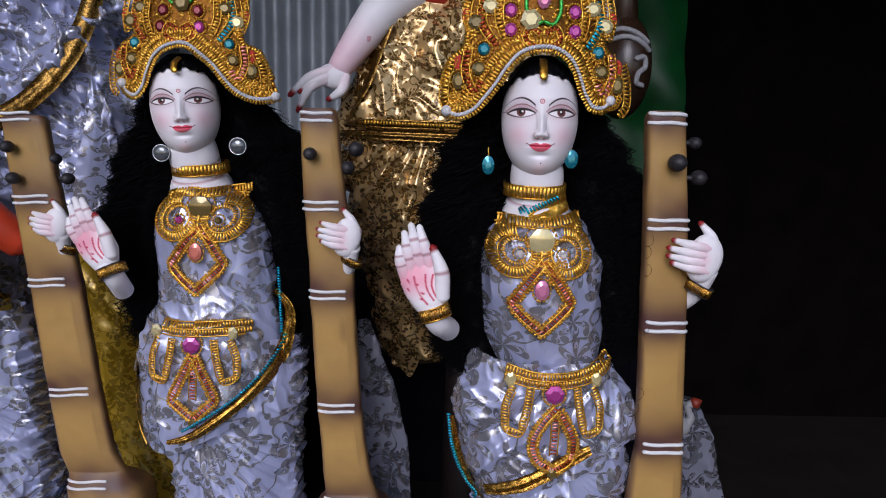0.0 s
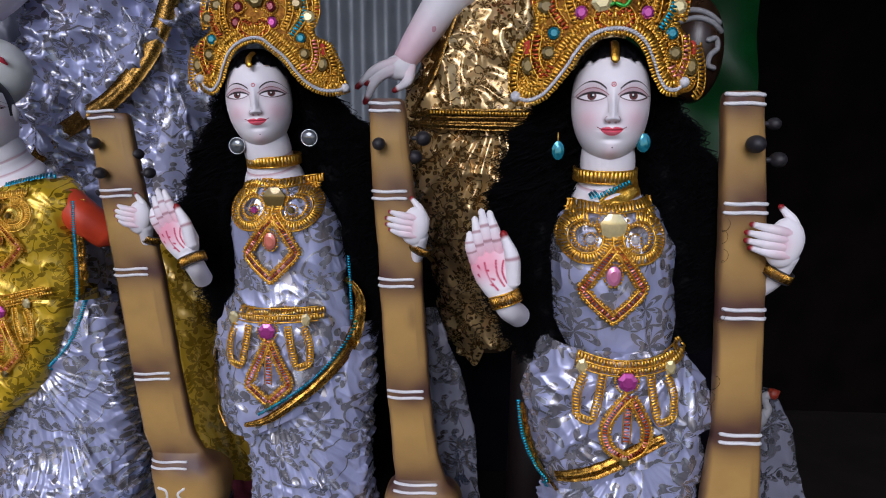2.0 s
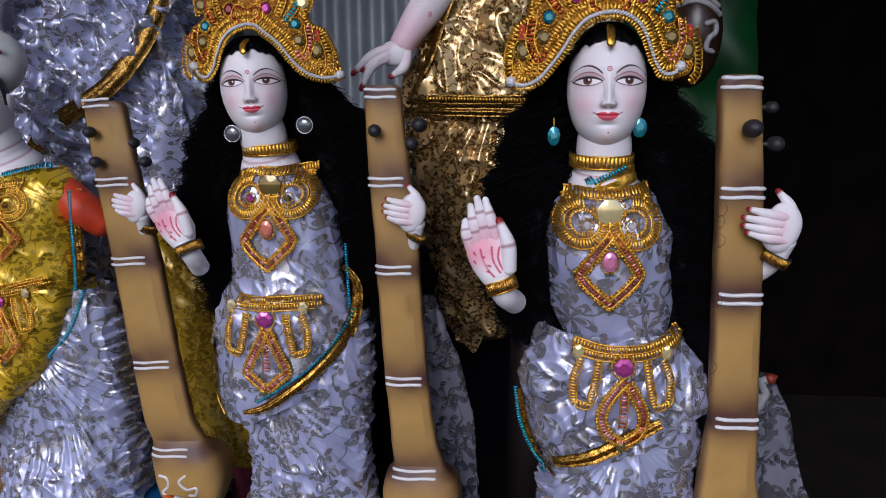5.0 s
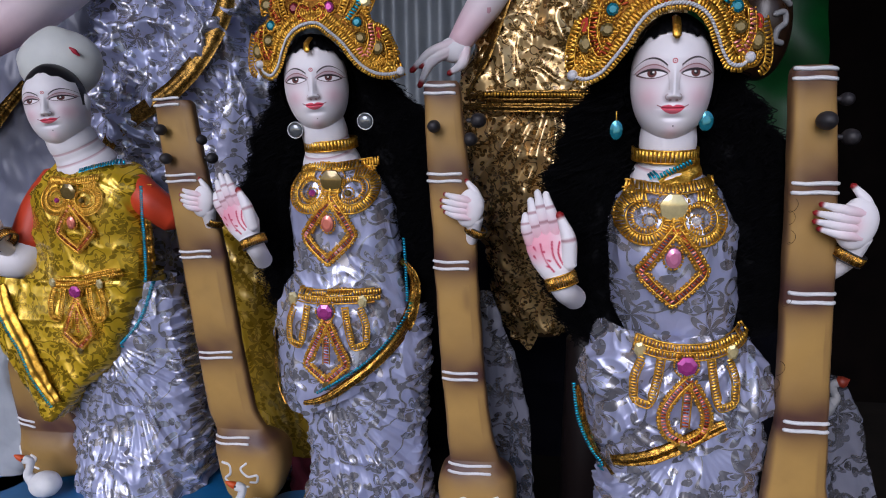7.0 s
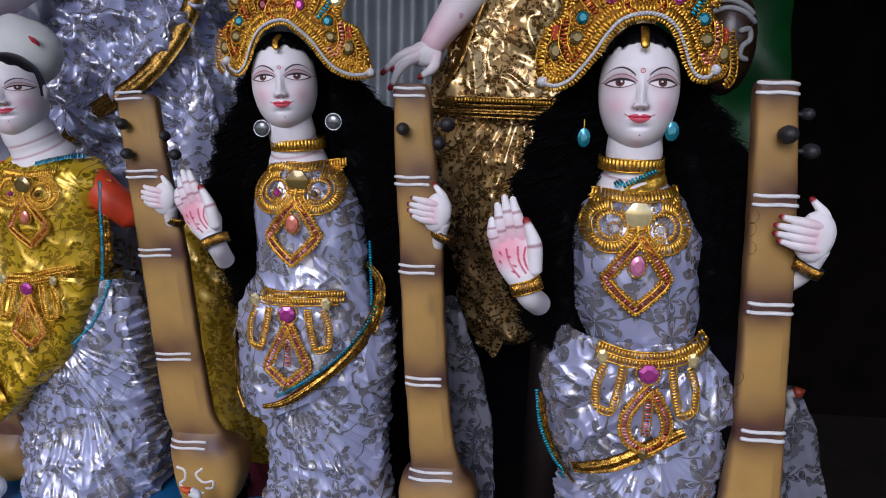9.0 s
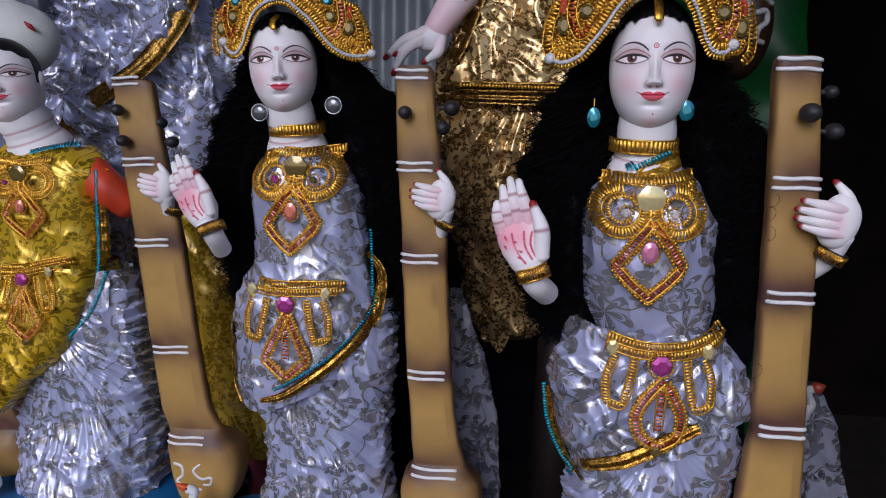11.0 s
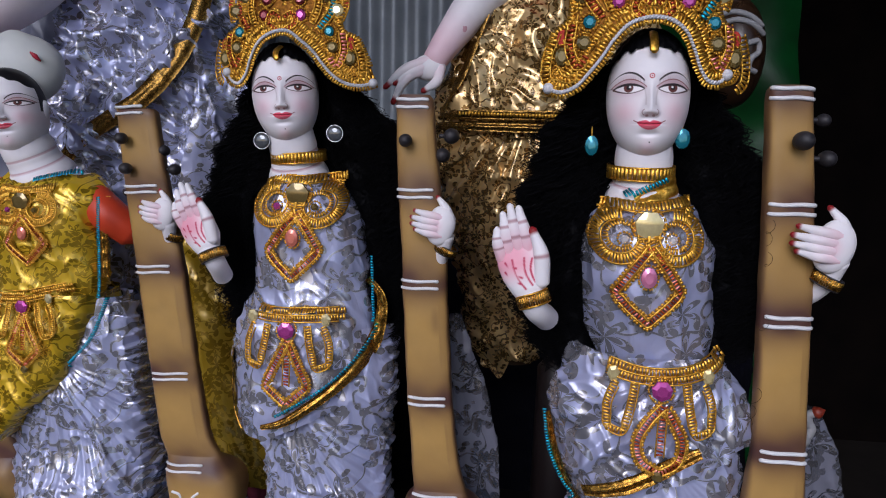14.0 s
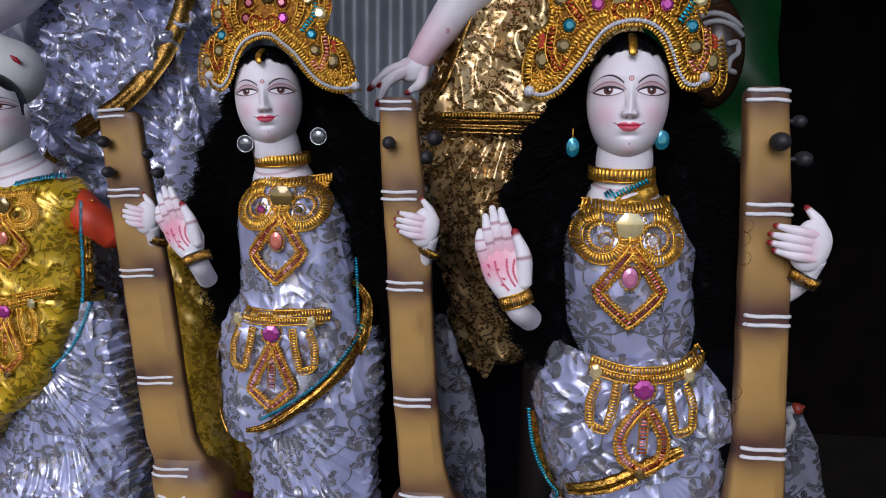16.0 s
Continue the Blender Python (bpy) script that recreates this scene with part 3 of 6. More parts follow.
def raised_hand(g, wrist, tilt, k, elbow, y):
    """An open palm lifted in blessing; k is the hand's length."""
    t = radians(tilt)
    R = lambda u, v, d=0.0: (wrist[0] + k * (0.86 * u * math.cos(t) + v * math.sin(t)), y + k * d, wrist[1] + k * (v * math.cos(t) - 0.86 * u * math.sin(t)))
    n, m = 100, 130
    a = np.linspace(0, 2 * np.pi, m, endpoint=False)
    v = np.linspace(-0.04, 0.57, n)
    half = np.interp(v, [-0.04, 0.05, 0.2, 0.35, 0.5, 0.57], [0.15, 0.215, 0.29, 0.30, 0.27, 0.20])
    mid = np.interp(v, [-0.04, 0.2, 0.57], [0.0, 0.0, -0.055])
    th = np.interp(v, [-0.04, 0.1, 0.4, 0.57], [0.12, 0.14, 0.10, 0.06])
    P = np.array([[R(mid[i] + half[i] * math.cos(q), v[i], th[i] * math.sin(q)) for q in a] for i in range(n)])
    U, V = (mid[:, None] + half[:, None] * np.cos(a)), v[:, None] + 0 * a
    col = np.ones((n, m, 3)) * WHITE
    palm = (np.sin(a) < 0.2)[None]
    col = over(col, palm * 0.95 * smooth(0.08, 0.40, V) * smooth(0.26, -0.06, U), PINK)
    for u0, v0, u1, v1 in ((-0.03, 0.10, -0.13, 0.42), (-0.05, 0.22, -0.22, 0.40), (0.06, 0.13, 0.02, 0.42), (-0.10, 0.33, -0.27, 0.46), (-0.08, 0.16, -0.24, 0.30), (0.10, 0.16, 0.115, 0.40)):
        q = np.clip(((U - u0) * (u1 - u0) + (V - v0) * (v1 - v0)) / ((u1 - u0) ** 2 + (v1 - v0) ** 2), 0, 1)
        bend = 0.035 * np.sin(q * np.pi)
        col = over(col, palm * near0(np.hypot(U - u0 - q * (u1 - u0) + bend, V - v0 - q * (v1 - v0)), 0.013, 0.014), (0.55, 0.03, 0.09))
    g.grid(P, True, 0, col)
    for u, top, lean in ((-0.255, 0.80, 0.015), (-0.145, 0.95, 0.010), (-0.03, 1.02, 0.0), (0.085, 0.98, -0.015)):
        finger(g, R(u * 0.95, 0.44, 0.0), R(u, 0.7, -0.03), R(u + lean, top - 0.03, -0.01), k * 0.074, None, 0.75, (0.40, 0.70))
    finger(g, R(0.17, 0.12, -0.07), R(0.235, 0.42, -0.1), R(0.185, 0.70, -0.06), k * 0.088, 0.93, 0.0, (0.5,))
    limb(g, [R(0, 0.03), R(0.02, -0.08), elbow], [k * 0.155, k * 0.145, k * 0.14])


def holding_hand(g, c, k, y, elbow):
    """A left hand seen from its back, with the fingers closed round a neck; c is the middle of the back of the hand."""
    P = lambda u, v, d=0.0: (c[0] + k * u, y + k * d, c[1] + k * v)
    n, m = 40, 60
    th = np.linspace(0.02, np.pi - 0.02, n)[:, None]
    ph = np.linspace(0, 2 * np.pi, m, endpoint=False)[None]
    a, b, d = 0.40 * np.sin(th) ** 0.9 * np.cos(ph), 0.24 * np.sin(th) * np.sin(ph), 0.56 * np.cos(th) + 0 * ph
    t = radians(14)
    U, V = a * math.cos(t) + d * math.sin(t) + 0.04 - 0.10 * (d > 0.2) * (d - 0.2), d * math.cos(t) - a * math.sin(t) - 0.02
    G = np.stack([c[0] + k * U, y + k * (b - 0.12), c[1] + k * V], -1)
    col = np.ones(G.shape) * WHITE
    col = over(col, 0.6 * np.exp(-((U + 0.14) ** 2) / 0.04 - (V + 0.02) ** 2 / 0.05) * (b < 0), PINK)
    g.grid(G, True, 0, col)
    for (u0, v0), (u1, v1), (u2, v2) in (((0.14, 0.19), (-0.32, 0.30), (-0.70, 0.39)), ((0.14, 0.04), (-0.36, 0.13), (-0.80, 0.21)), ((0.12, -0.12), (-0.37, -0.04), (-0.80, 0.03)), ((0.08, -0.28), (-0.34, -0.21), (-0.70, -0.13))):
        finger(g, P(u0, v0, -0.22), P(u1, v1, -0.31), P(u2, v2, -0.12), k * 0.118, 0.94, 0.45)
    finger(g, P(0.34, 0.12, -0.05), P(0.16, 0.48, -0.10), P(-0.08, 0.78, -0.04), k * 0.13, 0.94)
    limb(g, [P(0.14, -0.3, 0), P(0.10, -0.72, 0.15), elbow], [k * 0.28, k * 0.21, k * 0.26])


def xyz(p, y):
    return (p[0], y, p[1])


def figure(name, label, mark, L, yaw, roll, neck_foot, torso, hands, base, painted_hair=False, extra=None, pitch=0, wide=1.0, throat=0.58, chin=0.0):
    g = Geo()
    place = head_frame(mark, L, yaw, roll, pitch, wide)
    add_head(g, place, painted_hair, chin)
    chin = place(np.array((0.0, 0.02, -1.12)))
    add_neck(g, chin, neck_foot, L * throat, L * throat * 1.3)
    S = torso.surface(np.linspace(torso.t[0, 2], torso.t[-1, 2], 40), 48)
    S[..., :2] = (S[..., :2] - S[..., :2].mean(1, keepdims=True)) * 0.93 + S[..., :2].mean(1, keepdims=True)
    g.grid(S, True, 0, np.ones((40, 48, 3)) * WHITE)
    hands(g)
    if extra:
        extra(g, place)
    thing(name, base, label, "statue", "figures in a row", geo=g, mats=CLAY)
    return place

# ---- clothes, wigs and ornaments ----
def cloth(body, z0, z1, folds=0, amp=0.0, crumple=0.004, seed=1.0, rows=110, cols=260, hem=None, gather=None, frill=0.0):
    """Draped cloth on a lofted body, from z0 down to z1 (or to hem(x)), with pleats and crumples."""
    g = Geo()
    s = np.linspace(0, 1, rows)
    S = body.surface(np.linspace(z0, z1, rows), cols)
    if hem:
        zb = hem(S[..., 0])
        top = z0
        S[..., 2] = top + (zb - top) * s[:, None]
        c, rx, y, ry = body.at(S[..., 2])
        a = np.linspace(0, 2 * np.pi, cols, endpoint=False)
        e = 2 / body.power
        S[..., 0] = c + rx * np.sign(np.cos(a)) * np.abs(np.cos(a)) ** e
        S[..., 1] = y + ry * np.sign(np.sin(a)) * np.abs(np.sin(a)) ** e
    n = np.cross(np.gradient(S, axis=1), np.gradient(S, axis=0))
    n /= np.linalg.norm(n, axis=-1, keepdims=True) + 1e-12
    mid = S.mean(1, keepdims=True)
    n *= np.sign(((S - mid) * n)[..., :2].sum(-1, keepdims=True))
    slant = np.stack([S[..., 0] + 0.5 * S[..., 2], S[..., 1], 0.45 * S[..., 2] - 0.3 * S[..., 0]], -1)
    crease = lambda k, q: (1 - np.minimum(np.abs(wob(slant, k, q)), 1)) ** 4
    d = crumple * (1.1 * wob(S, 9, seed) + 1.5 * crease(11, seed + 1) + 0.8 * crease(23, seed + 6) + 0.10 * wob(S * np.array((1.0, 1, 0.35)), 80, seed + 2))
    if frill:
        side = smooth(0.80, 1.0, np.abs(np.cos(np.linspace(0, 2 * np.pi, cols, endpoint=False))))[None]
        d = d + frill * side * np.abs(((S[..., 2] * 34 + 0.5 * wob(S, 14, seed)) % 1.0) - 0.15) * (0.6 + 0.4 * wob(S, 21, seed + 8))
    if folds:
        if gather:
            ang = np.arctan2(S[..., 0] - gather[0], np.abs(gather[1] - S[..., 2]) + 0.02)
            ph = ang * folds + 0.6 * wob(S, 9, seed)
            fall = smooth(1.35, 0.8, np.abs(ang)) * smooth(gather[1] + 0.03, gather[1] - 0.02, S[..., 2]) if frill else 1.0
            far = fall * smooth(0.01, 0.15, np.hypot(S[..., 0] - gather[0], S[..., 2] - gather[1]))
        else:
            ph, far = (S[..., 0] - body.at(z0)[0]) * folds + 1.2 * wob(S, 7, seed), 1.0
        d = d + amp * far * (0.75 * (1 - np.abs(np.sin(ph))) + 0.25 * np.abs(np.sin(2.3 * ph + 1.0))) * (0.8 + 0.3 * wob(S, 8, seed + 4))
    S = S + n * (d - d.mean())[..., None]
    g.grid(S, True)
    return g


def ribbon(path, widths, face, off=0.004, seed=0.0, n=120, rows=9):
    """A folded ribbon laid along a path of (x, z) on a front surface."""
    p = spline(path, n)
    t = np.gradient(p, axis=0)
    t /= np.linalg.norm(t, axis=1)[:, None] + 1e-12
    w = np.stack([-t[:, 1], t[:, 0]], 1)
    v = np.linspace(-0.5, 0.5, rows)
    W = np.interp(np.linspace(0, 1, n), np.linspace(0, 1, len(widths)), widths)
    Q = p[:, None] + w[:, None] * v[None, :, None] * W[:, None, None]
    y = face(Q[..., 0], Q[..., 1]) - off
    P = np.stack([Q[..., 0], y, Q[..., 1]], -1)
    P[..., 1] -= 0.0025 * np.sin(v * 9 + seed)[None] + 0.002 * wob(P, 60, seed)
    g = Geo()
    g.grid(P)
    P2 = P.copy()
    P2[..., 1] += 0.0012
    g.grid(P2)
    return g


def wig(name, label, place, L, left, right, y, torso, base, seed):
    """A wig of black curls: a cap with the face left open and two falls of curly strands; left and right are outlines of (x, z)."""
    rnd = random.Random(seed)
    ob = thing(name, base, label, "wig", "wigs")
    Z = np.linspace(1.02, -0.9, 60)[:, None]
    th = np.linspace(-np.pi, np.pi, 150)[None]
    w, d = head_shape(0, Z)
    X, Y = w * np.sin(th), -d * np.cos(th)
    A = np.abs(X)
    line = -0.05 + 0.61 * np.clip(1 - (A / 0.86) ** 2.6, 0, 1) ** 0.6 + 0.025 * np.sin(X * 31 + seed) - 0.03 * np.cos(X * 17)
    openf = (np.cos(th) > 0.08) & (Z < line)
    P = np.stack([X, Y, Z + 0 * X], -1)
    out = 1.05 + 0.05 * wob(P, 9, seed) + 0.03 * np.abs(np.sin(X * 26)) + 0.10 * smooth(0.3, -0.7, Z) * (np.abs(np.sin(th)) > 0.6)
    P = P * np.stack([out, out, out * 0 + 1.02], -1)
    g = Geo()
    W = place(P)
    r, k = openf.shape
    idx = np.arange(r * k).reshape(r, k)
    keep = ~(openf[:-1, :-1] | openf[1:, 1:] | openf[1:, :-1] | openf[:-1, 1:])
    q = np.stack([idx[:-1, :-1], idx[:-1, 1:], idx[1:, 1:], idx[1:, :-1]], -1)[keep]
    g.add(W.reshape(-1, 3), q)
    part("cap", g, HAIR, ob)
    lo, ro = spline(left, 60), spline(right, 60)
    zb = np.linspace(lo[0, 1], lo[-1, 1], 50)
    xl, xr = np.interp(-zb, -lo[:, 1], lo[:, 0]), np.interp(-zb, -ro[:, 1], ro[:, 0])
    a = np.linspace(0, 2 * np.pi, 48, endpoint=False)
    C = np.stack([(xl + xr)[:, None] / 2 + (xr - xl)[:, None] / 2 * 0.93 * np.cos(a), y + 0.085 + 0.03 * np.sin(a) + 0 * xl[:, None], zb[:, None] + 0 * a], -1)
    C[..., 0] += 0.007 * wob(C, 60, seed) + 0.008 * wob(C, 34, seed + 5)
    part("back_hair", Geo().grid(C, True), HAIR, ob)
    inner_top = {-1: place(np.array((-0.8, 0.0, 0.1))), 1: place(np.array((0.8, 0.0, 0.1)))}
    for sgn, outline in ((-1, left), (1, right)):
        o = spline(outline, 60)
        zt = np.linspace(o[0, 1], o[-1, 1], 60)
        c, rx, _, _ = torso.at(zt)
        inner = np.where(zt > inner_top[sgn][2] - 1.1 * L, inner_top[sgn][0] - sgn * 0.38 * L, c + sgn * rx * 0.72)
        inner = np.convolve(np.pad(inner, 8, mode="edge"), np.ones(17) / 17, "valid")
        xo = np.interp(-zt, -o[:, 1], o[:, 0])
        xo = xo + 0.010 * np.sin(zt * 95 + seed + sgn) * np.sin(zt * 41 + 2 * seed)
        core = Geo()
        a = np.linspace(0, 2 * np.pi, 40, endpoint=False)
        mid, half = (inner + xo) / 2, np.abs(xo - inner) / 2 * 0.9 + 0.004
        C = np.stack([mid[:, None] + half[:, None] * np.cos(a), y + 0.05 + 0.045 * np.sin(a) + 0 * half[:, None], zt[:, None] + 0 * a], -1)
        C[..., 0] += 0.007 * wob(C, 70, seed)
        C[..., 1] += 0.008 * wob(C, 50, seed + 3)
        core.grid(C, True)
        part("hair_fall", core, HAIR, ob)
        locks = Geo()
        for _ in range(420):
            f = min(1.06, rnd.random() ** 0.5 * 1.08)
            z0 = zt[0] + rnd.uniform(-0.03, 0.02)
            z1 = zt[-1] + rnd.uniform(-0.01, 0.10) if rnd.random() < 0.7 else rnd.uniform(zt[-1], zt[20])
            m = 90
            zz = np.linspace(z0, z1, m)
            xx = np.interp(-zz, -zt, inner) * (1 - f) + np.interp(-zz, -zt, xo) * f
            rad, wave, ph = rnd.uniform(0.004, 0.010), rnd.uniform(0.014, 0.026), rnd.uniform(0, 6.3)
            k2 = zz / wave * 2 * np.pi + ph + 1.6 * np.sin(zz * rnd.uniform(25, 60) + ph)
            yy = y + rnd.uniform(-0.012, 0.05) + 0 * zz
            drift = rnd.uniform(-0.008, 0.008) * np.linspace(0, 1, m)
            p = np.stack([xx + drift + rad * np.cos(k2), yy + rad * np.sin(k2) * 0.8, zz], 1)
            locks.tube(p, rnd.uniform(0.0004, 0.0010), 4)
        for _ in range(420):
            z0 = rnd.uniform(zt[54], zt[2])
            zz = np.linspace(z0, z0 - rnd.uniform(0.015, 0.055), 30)
            rad, wave, ph = rnd.uniform(0.003, 0.009), rnd.uniform(0.008, 0.02), rnd.uniform(0, 6.3)
            xx = np.interp(-zz, -zt, xo) + sgn * min(0.026, rnd.gauss(0.001, 0.0105))
            k2 = zz / wave * 2 * np.pi + ph
            locks.tube(np.stack([xx + rad * np.cos(k2), y + rnd.uniform(0, 0.06) + rad * np.sin(k2), zz], 1), rnd.uniform(0.0003, 0.0007), 4)
        tagged(part("curly_hair", locks, HAIR, ob, "loose black curly locks"), kind="stuff")
    return ob


def offset(path, d):
    t = np.gradient(path, axis=0)
    t /= np.linalg.norm(t, axis=1)[:, None] + 1e-12
    return path + np.stack([-t[:, 1], t[:, 0]], 1) * d


def crown(name, label, low, high, mark, u, skin, base, accents, seed, pink=GEM_PINK, pale=GEM_GOLD, middle=(-22, 141, GEM_GOLD), lift=0):
    """A tall open crown: card cut to a lower and an upper edge, covered with braid, cords and stones. u: size of a drawing unit."""
    rnd = random.Random(seed)
    ob = thing(name, base, label, "crown", "crowns")
    P, Q = spline(low, 140), spline(high, 140)
    s = np.linspace(0, 1, 40)[None, :, None]
    M = P[:, None] * (1 - s) + Q[:, None] * s
    Y = skin(M[..., 0], M[..., 1])
    front = np.stack([M[..., 0], Y, M[..., 1]], -1)
    front[..., 1] += 0.0008 * wob(front, 160, seed)
    g = Geo()
    g.grid(front)
    back = front.copy()
    back[..., 1] += 0.006
    g.grid(back[:, ::-1])
    for e in (0, -1):
        g.grid(np.stack([front[:, e], back[:, e]], 1))
    card = part("card", g, GOLDBASE, ob, "gilded card")
    at = lambda x, z: (mark[0] + u * x, mark[1] + u * z)
    up = 1 if (offset(P, 0.01)[70, 1] > P[70, 1]) else -1
    part("lower_braid", braid(Geo(), offset(P, -up * 5.5 * u), 12 * u, 5.4 * u, skin, 0.001), GOLD, ob)
    part("upper_braid", braid(Geo(), offset(P, up * 10 * u), 15 * u, 6 * u, skin, 0.001), GOLD, ob)
    part("second_braid", braid(Geo(), offset(P, up * 25 * u), 12 * u, 5.6 * u, skin, 0.001, high=0.0014), GOLD, ob)
    rope = Geo()
    for k in (0, 1):
        q = P[np.linspace(2, 137, 260).astype(int)]
        q = spline(P[2:138], 300)
        ph = np.arange(300) * 0.75 + k * np.pi
        path = np.stack([q[:, 0], skin(q[:, 0], q[:, 1]) - 0.004 + 0.0014 * np.sin(ph), q[:, 1] + 0.0016 * np.cos(ph)], 1)
        rope.tube(path, 0.0018, 5)
    for e in (P[2], P[-3]):
        rope.ball((e[0], float(skin(e[0], e[1])) - 0.005, e[1]), 0.008, 8, 10)
    part("piping", rope, WHITECORD, ob, "twisted white and silver cord")
    part("edge_braid", braid(Geo(), Q[3:-3] * 0.97 + P[3:-3] * 0.03, 10 * u, 6 * u, skin, 0.0015), GOLD, ob)

    def run(pts, width, mat, step=7.0, rails=True):
        c = spline([at(*p) for p in pts], 60)
        part("ladder_braid", braid(Geo(), c, width * u, step * u, skin, 0.0022, gap=0.62), mat, ob)
        if rails:
            r = Geo()
            for k in (-1, 1):
                o = offset(c, k * width * 0.58 * u)
                cord(r, o[::6], 1.7 * u, skin, 0.0035, 40, sides=5)
            part("rail", r, GOLD, ob)

    dark, rose, teal = accents
    for sx in (-1, 1):
        run([(sx * 150, 78), (sx * 163, 40), (sx * 160, -2), (sx * 146, -14)], 13, GOLD)
        run([(sx * 125, 92), (sx * 128, 50), (sx * 112, 22), (sx * 100, 40)], 12, rose if sx > 0 else dark)
        run([(sx * 97, 190), (sx * 103, 140), (sx * 78, 96)], 13, teal if sx > 0 else dark)
        run([(sx * 72, 190), (sx * 74, 140), (sx * 62, 105)], 12, GOLD)
        run([(sx * 8, 92), (sx * 30, 110), (sx * 22, 128), (sx * 4, 118)], 9, dark)
        run([(sx * 150, 22), (sx * 138, 4), (sx * 122, 2), (sx * 118, 20)], 8, GOLD, 5)
        run([(sx * 122, 190), (sx * 128, 150), (sx * 118, 112)], 11, GOLD)
        loop = [at(sx * 2, 138 + lift), at(sx * 16, 134 + lift), at(sx * 27, 150 + lift), at(sx * 29, 180 + lift), at(sx * 22, 205 + lift)]
        part("loop_cord", cord(Geo(), loop, 3.4 * u, skin, 0.004, 50), GREENFOIL, ob)
        for x, z, rx, rz, m in ((99, 92, 11, 11, GEM_TEAL), (106, 60, 13, 12, GEM_BRONZE), (55 if not lift else 40, 124, 11, 12, GEM_PINK if sx > 0 else pink), (55 if not lift else 36, 157, 11, 12, pink),
                                (88, 165, 15, 13, pale), (112, 138, 15, 14, GEM_GOLD if sx > 0 else GEM_BRONZE), (140, 40, 12, 16, GEM_BRONZE)):
            px, pz = at(sx * x, z)
            y = float(skin(px, pz))
            part("stone", gem_geo((px, y - 0.002, pz), rx * u, rz * u, 0.005), m, ob, sharp=20)
            ring = [at(sx * x + (rx + 3) * math.cos(q), z + (rz + 3) * math.sin(q)) for q in np.linspace(0, 6.283, 14)]
            part("stone_ring", cord(Geo(), ring, 0, skin, 0.003, 60, beads=2.3 * u), GOLD, ob)
    for x, z, rx, rz, m in ((*middle[:2], 19, 19, middle[2]), (0, 176 + lift, 12, 17, GEM_ROSE)):
        px, pz = at(x, z)
        part("stone", gem_geo((px, float(skin(px, pz)) - 0.004, pz), rx * u, rz * u, 0.006, 6 if m is middle[2] else 10), m, ob, sharp=20)
    fill = Geo()
    for _ in range(620):
        i, j = rnd.randrange(6, 134), rnd.randrange(2, 39)
        x, y, z = front[i, j]
        a = rnd.uniform(0, 6.3)
        d = np.array((math.cos(a), 0, math.sin(a)))
        e = np.array((-math.sin(a), 0, math.cos(a)))
        fill.bar((x, y - 0.0005, z), d * u * rnd.uniform(1.2, 2.6), e * u * rnd.uniform(2.5, 6), (rnd.uniform(-0.0006, 0.0006), -rnd.uniform(0.0008, 0.002), rnd.uniform(-0.0006, 0.0006)))
    part("zari_work", fill, GOLD, ob, "gold wire embroidery")
    for sx in (-1, 1):
        for x, z in ((128, 150), (140, 70)):
            px, pz = at(sx * x, z)
            part("felt_inlay", Geo().ball((px, float(skin(px, pz)) - 0.0005, pz), (9 * u, 0.0012, 14 * u), 8, 12), REDCLOTH, ob, "red felt inlay")
    return ob


def stone_on(ob, x, z, rx, rz, mat, face, ring=True, u=0.00083, facets=8, off=0.004):
    y = float(face(x, z))
    part("stone", gem_geo((x, y - off, z), rx, rz, 0.0055, facets), mat, ob, sharp=20)
    if ring:
        pts = [(x + (rx + 3 * u) * math.cos(q), z + (rz + 3 * u) * math.sin(q)) for q in np.linspace(0, 6.283, 16)]
        part("stone_ring", cord(Geo(), pts, 0, face, off * 0.8, 60, beads=2.4 * u), GOLD, ob)


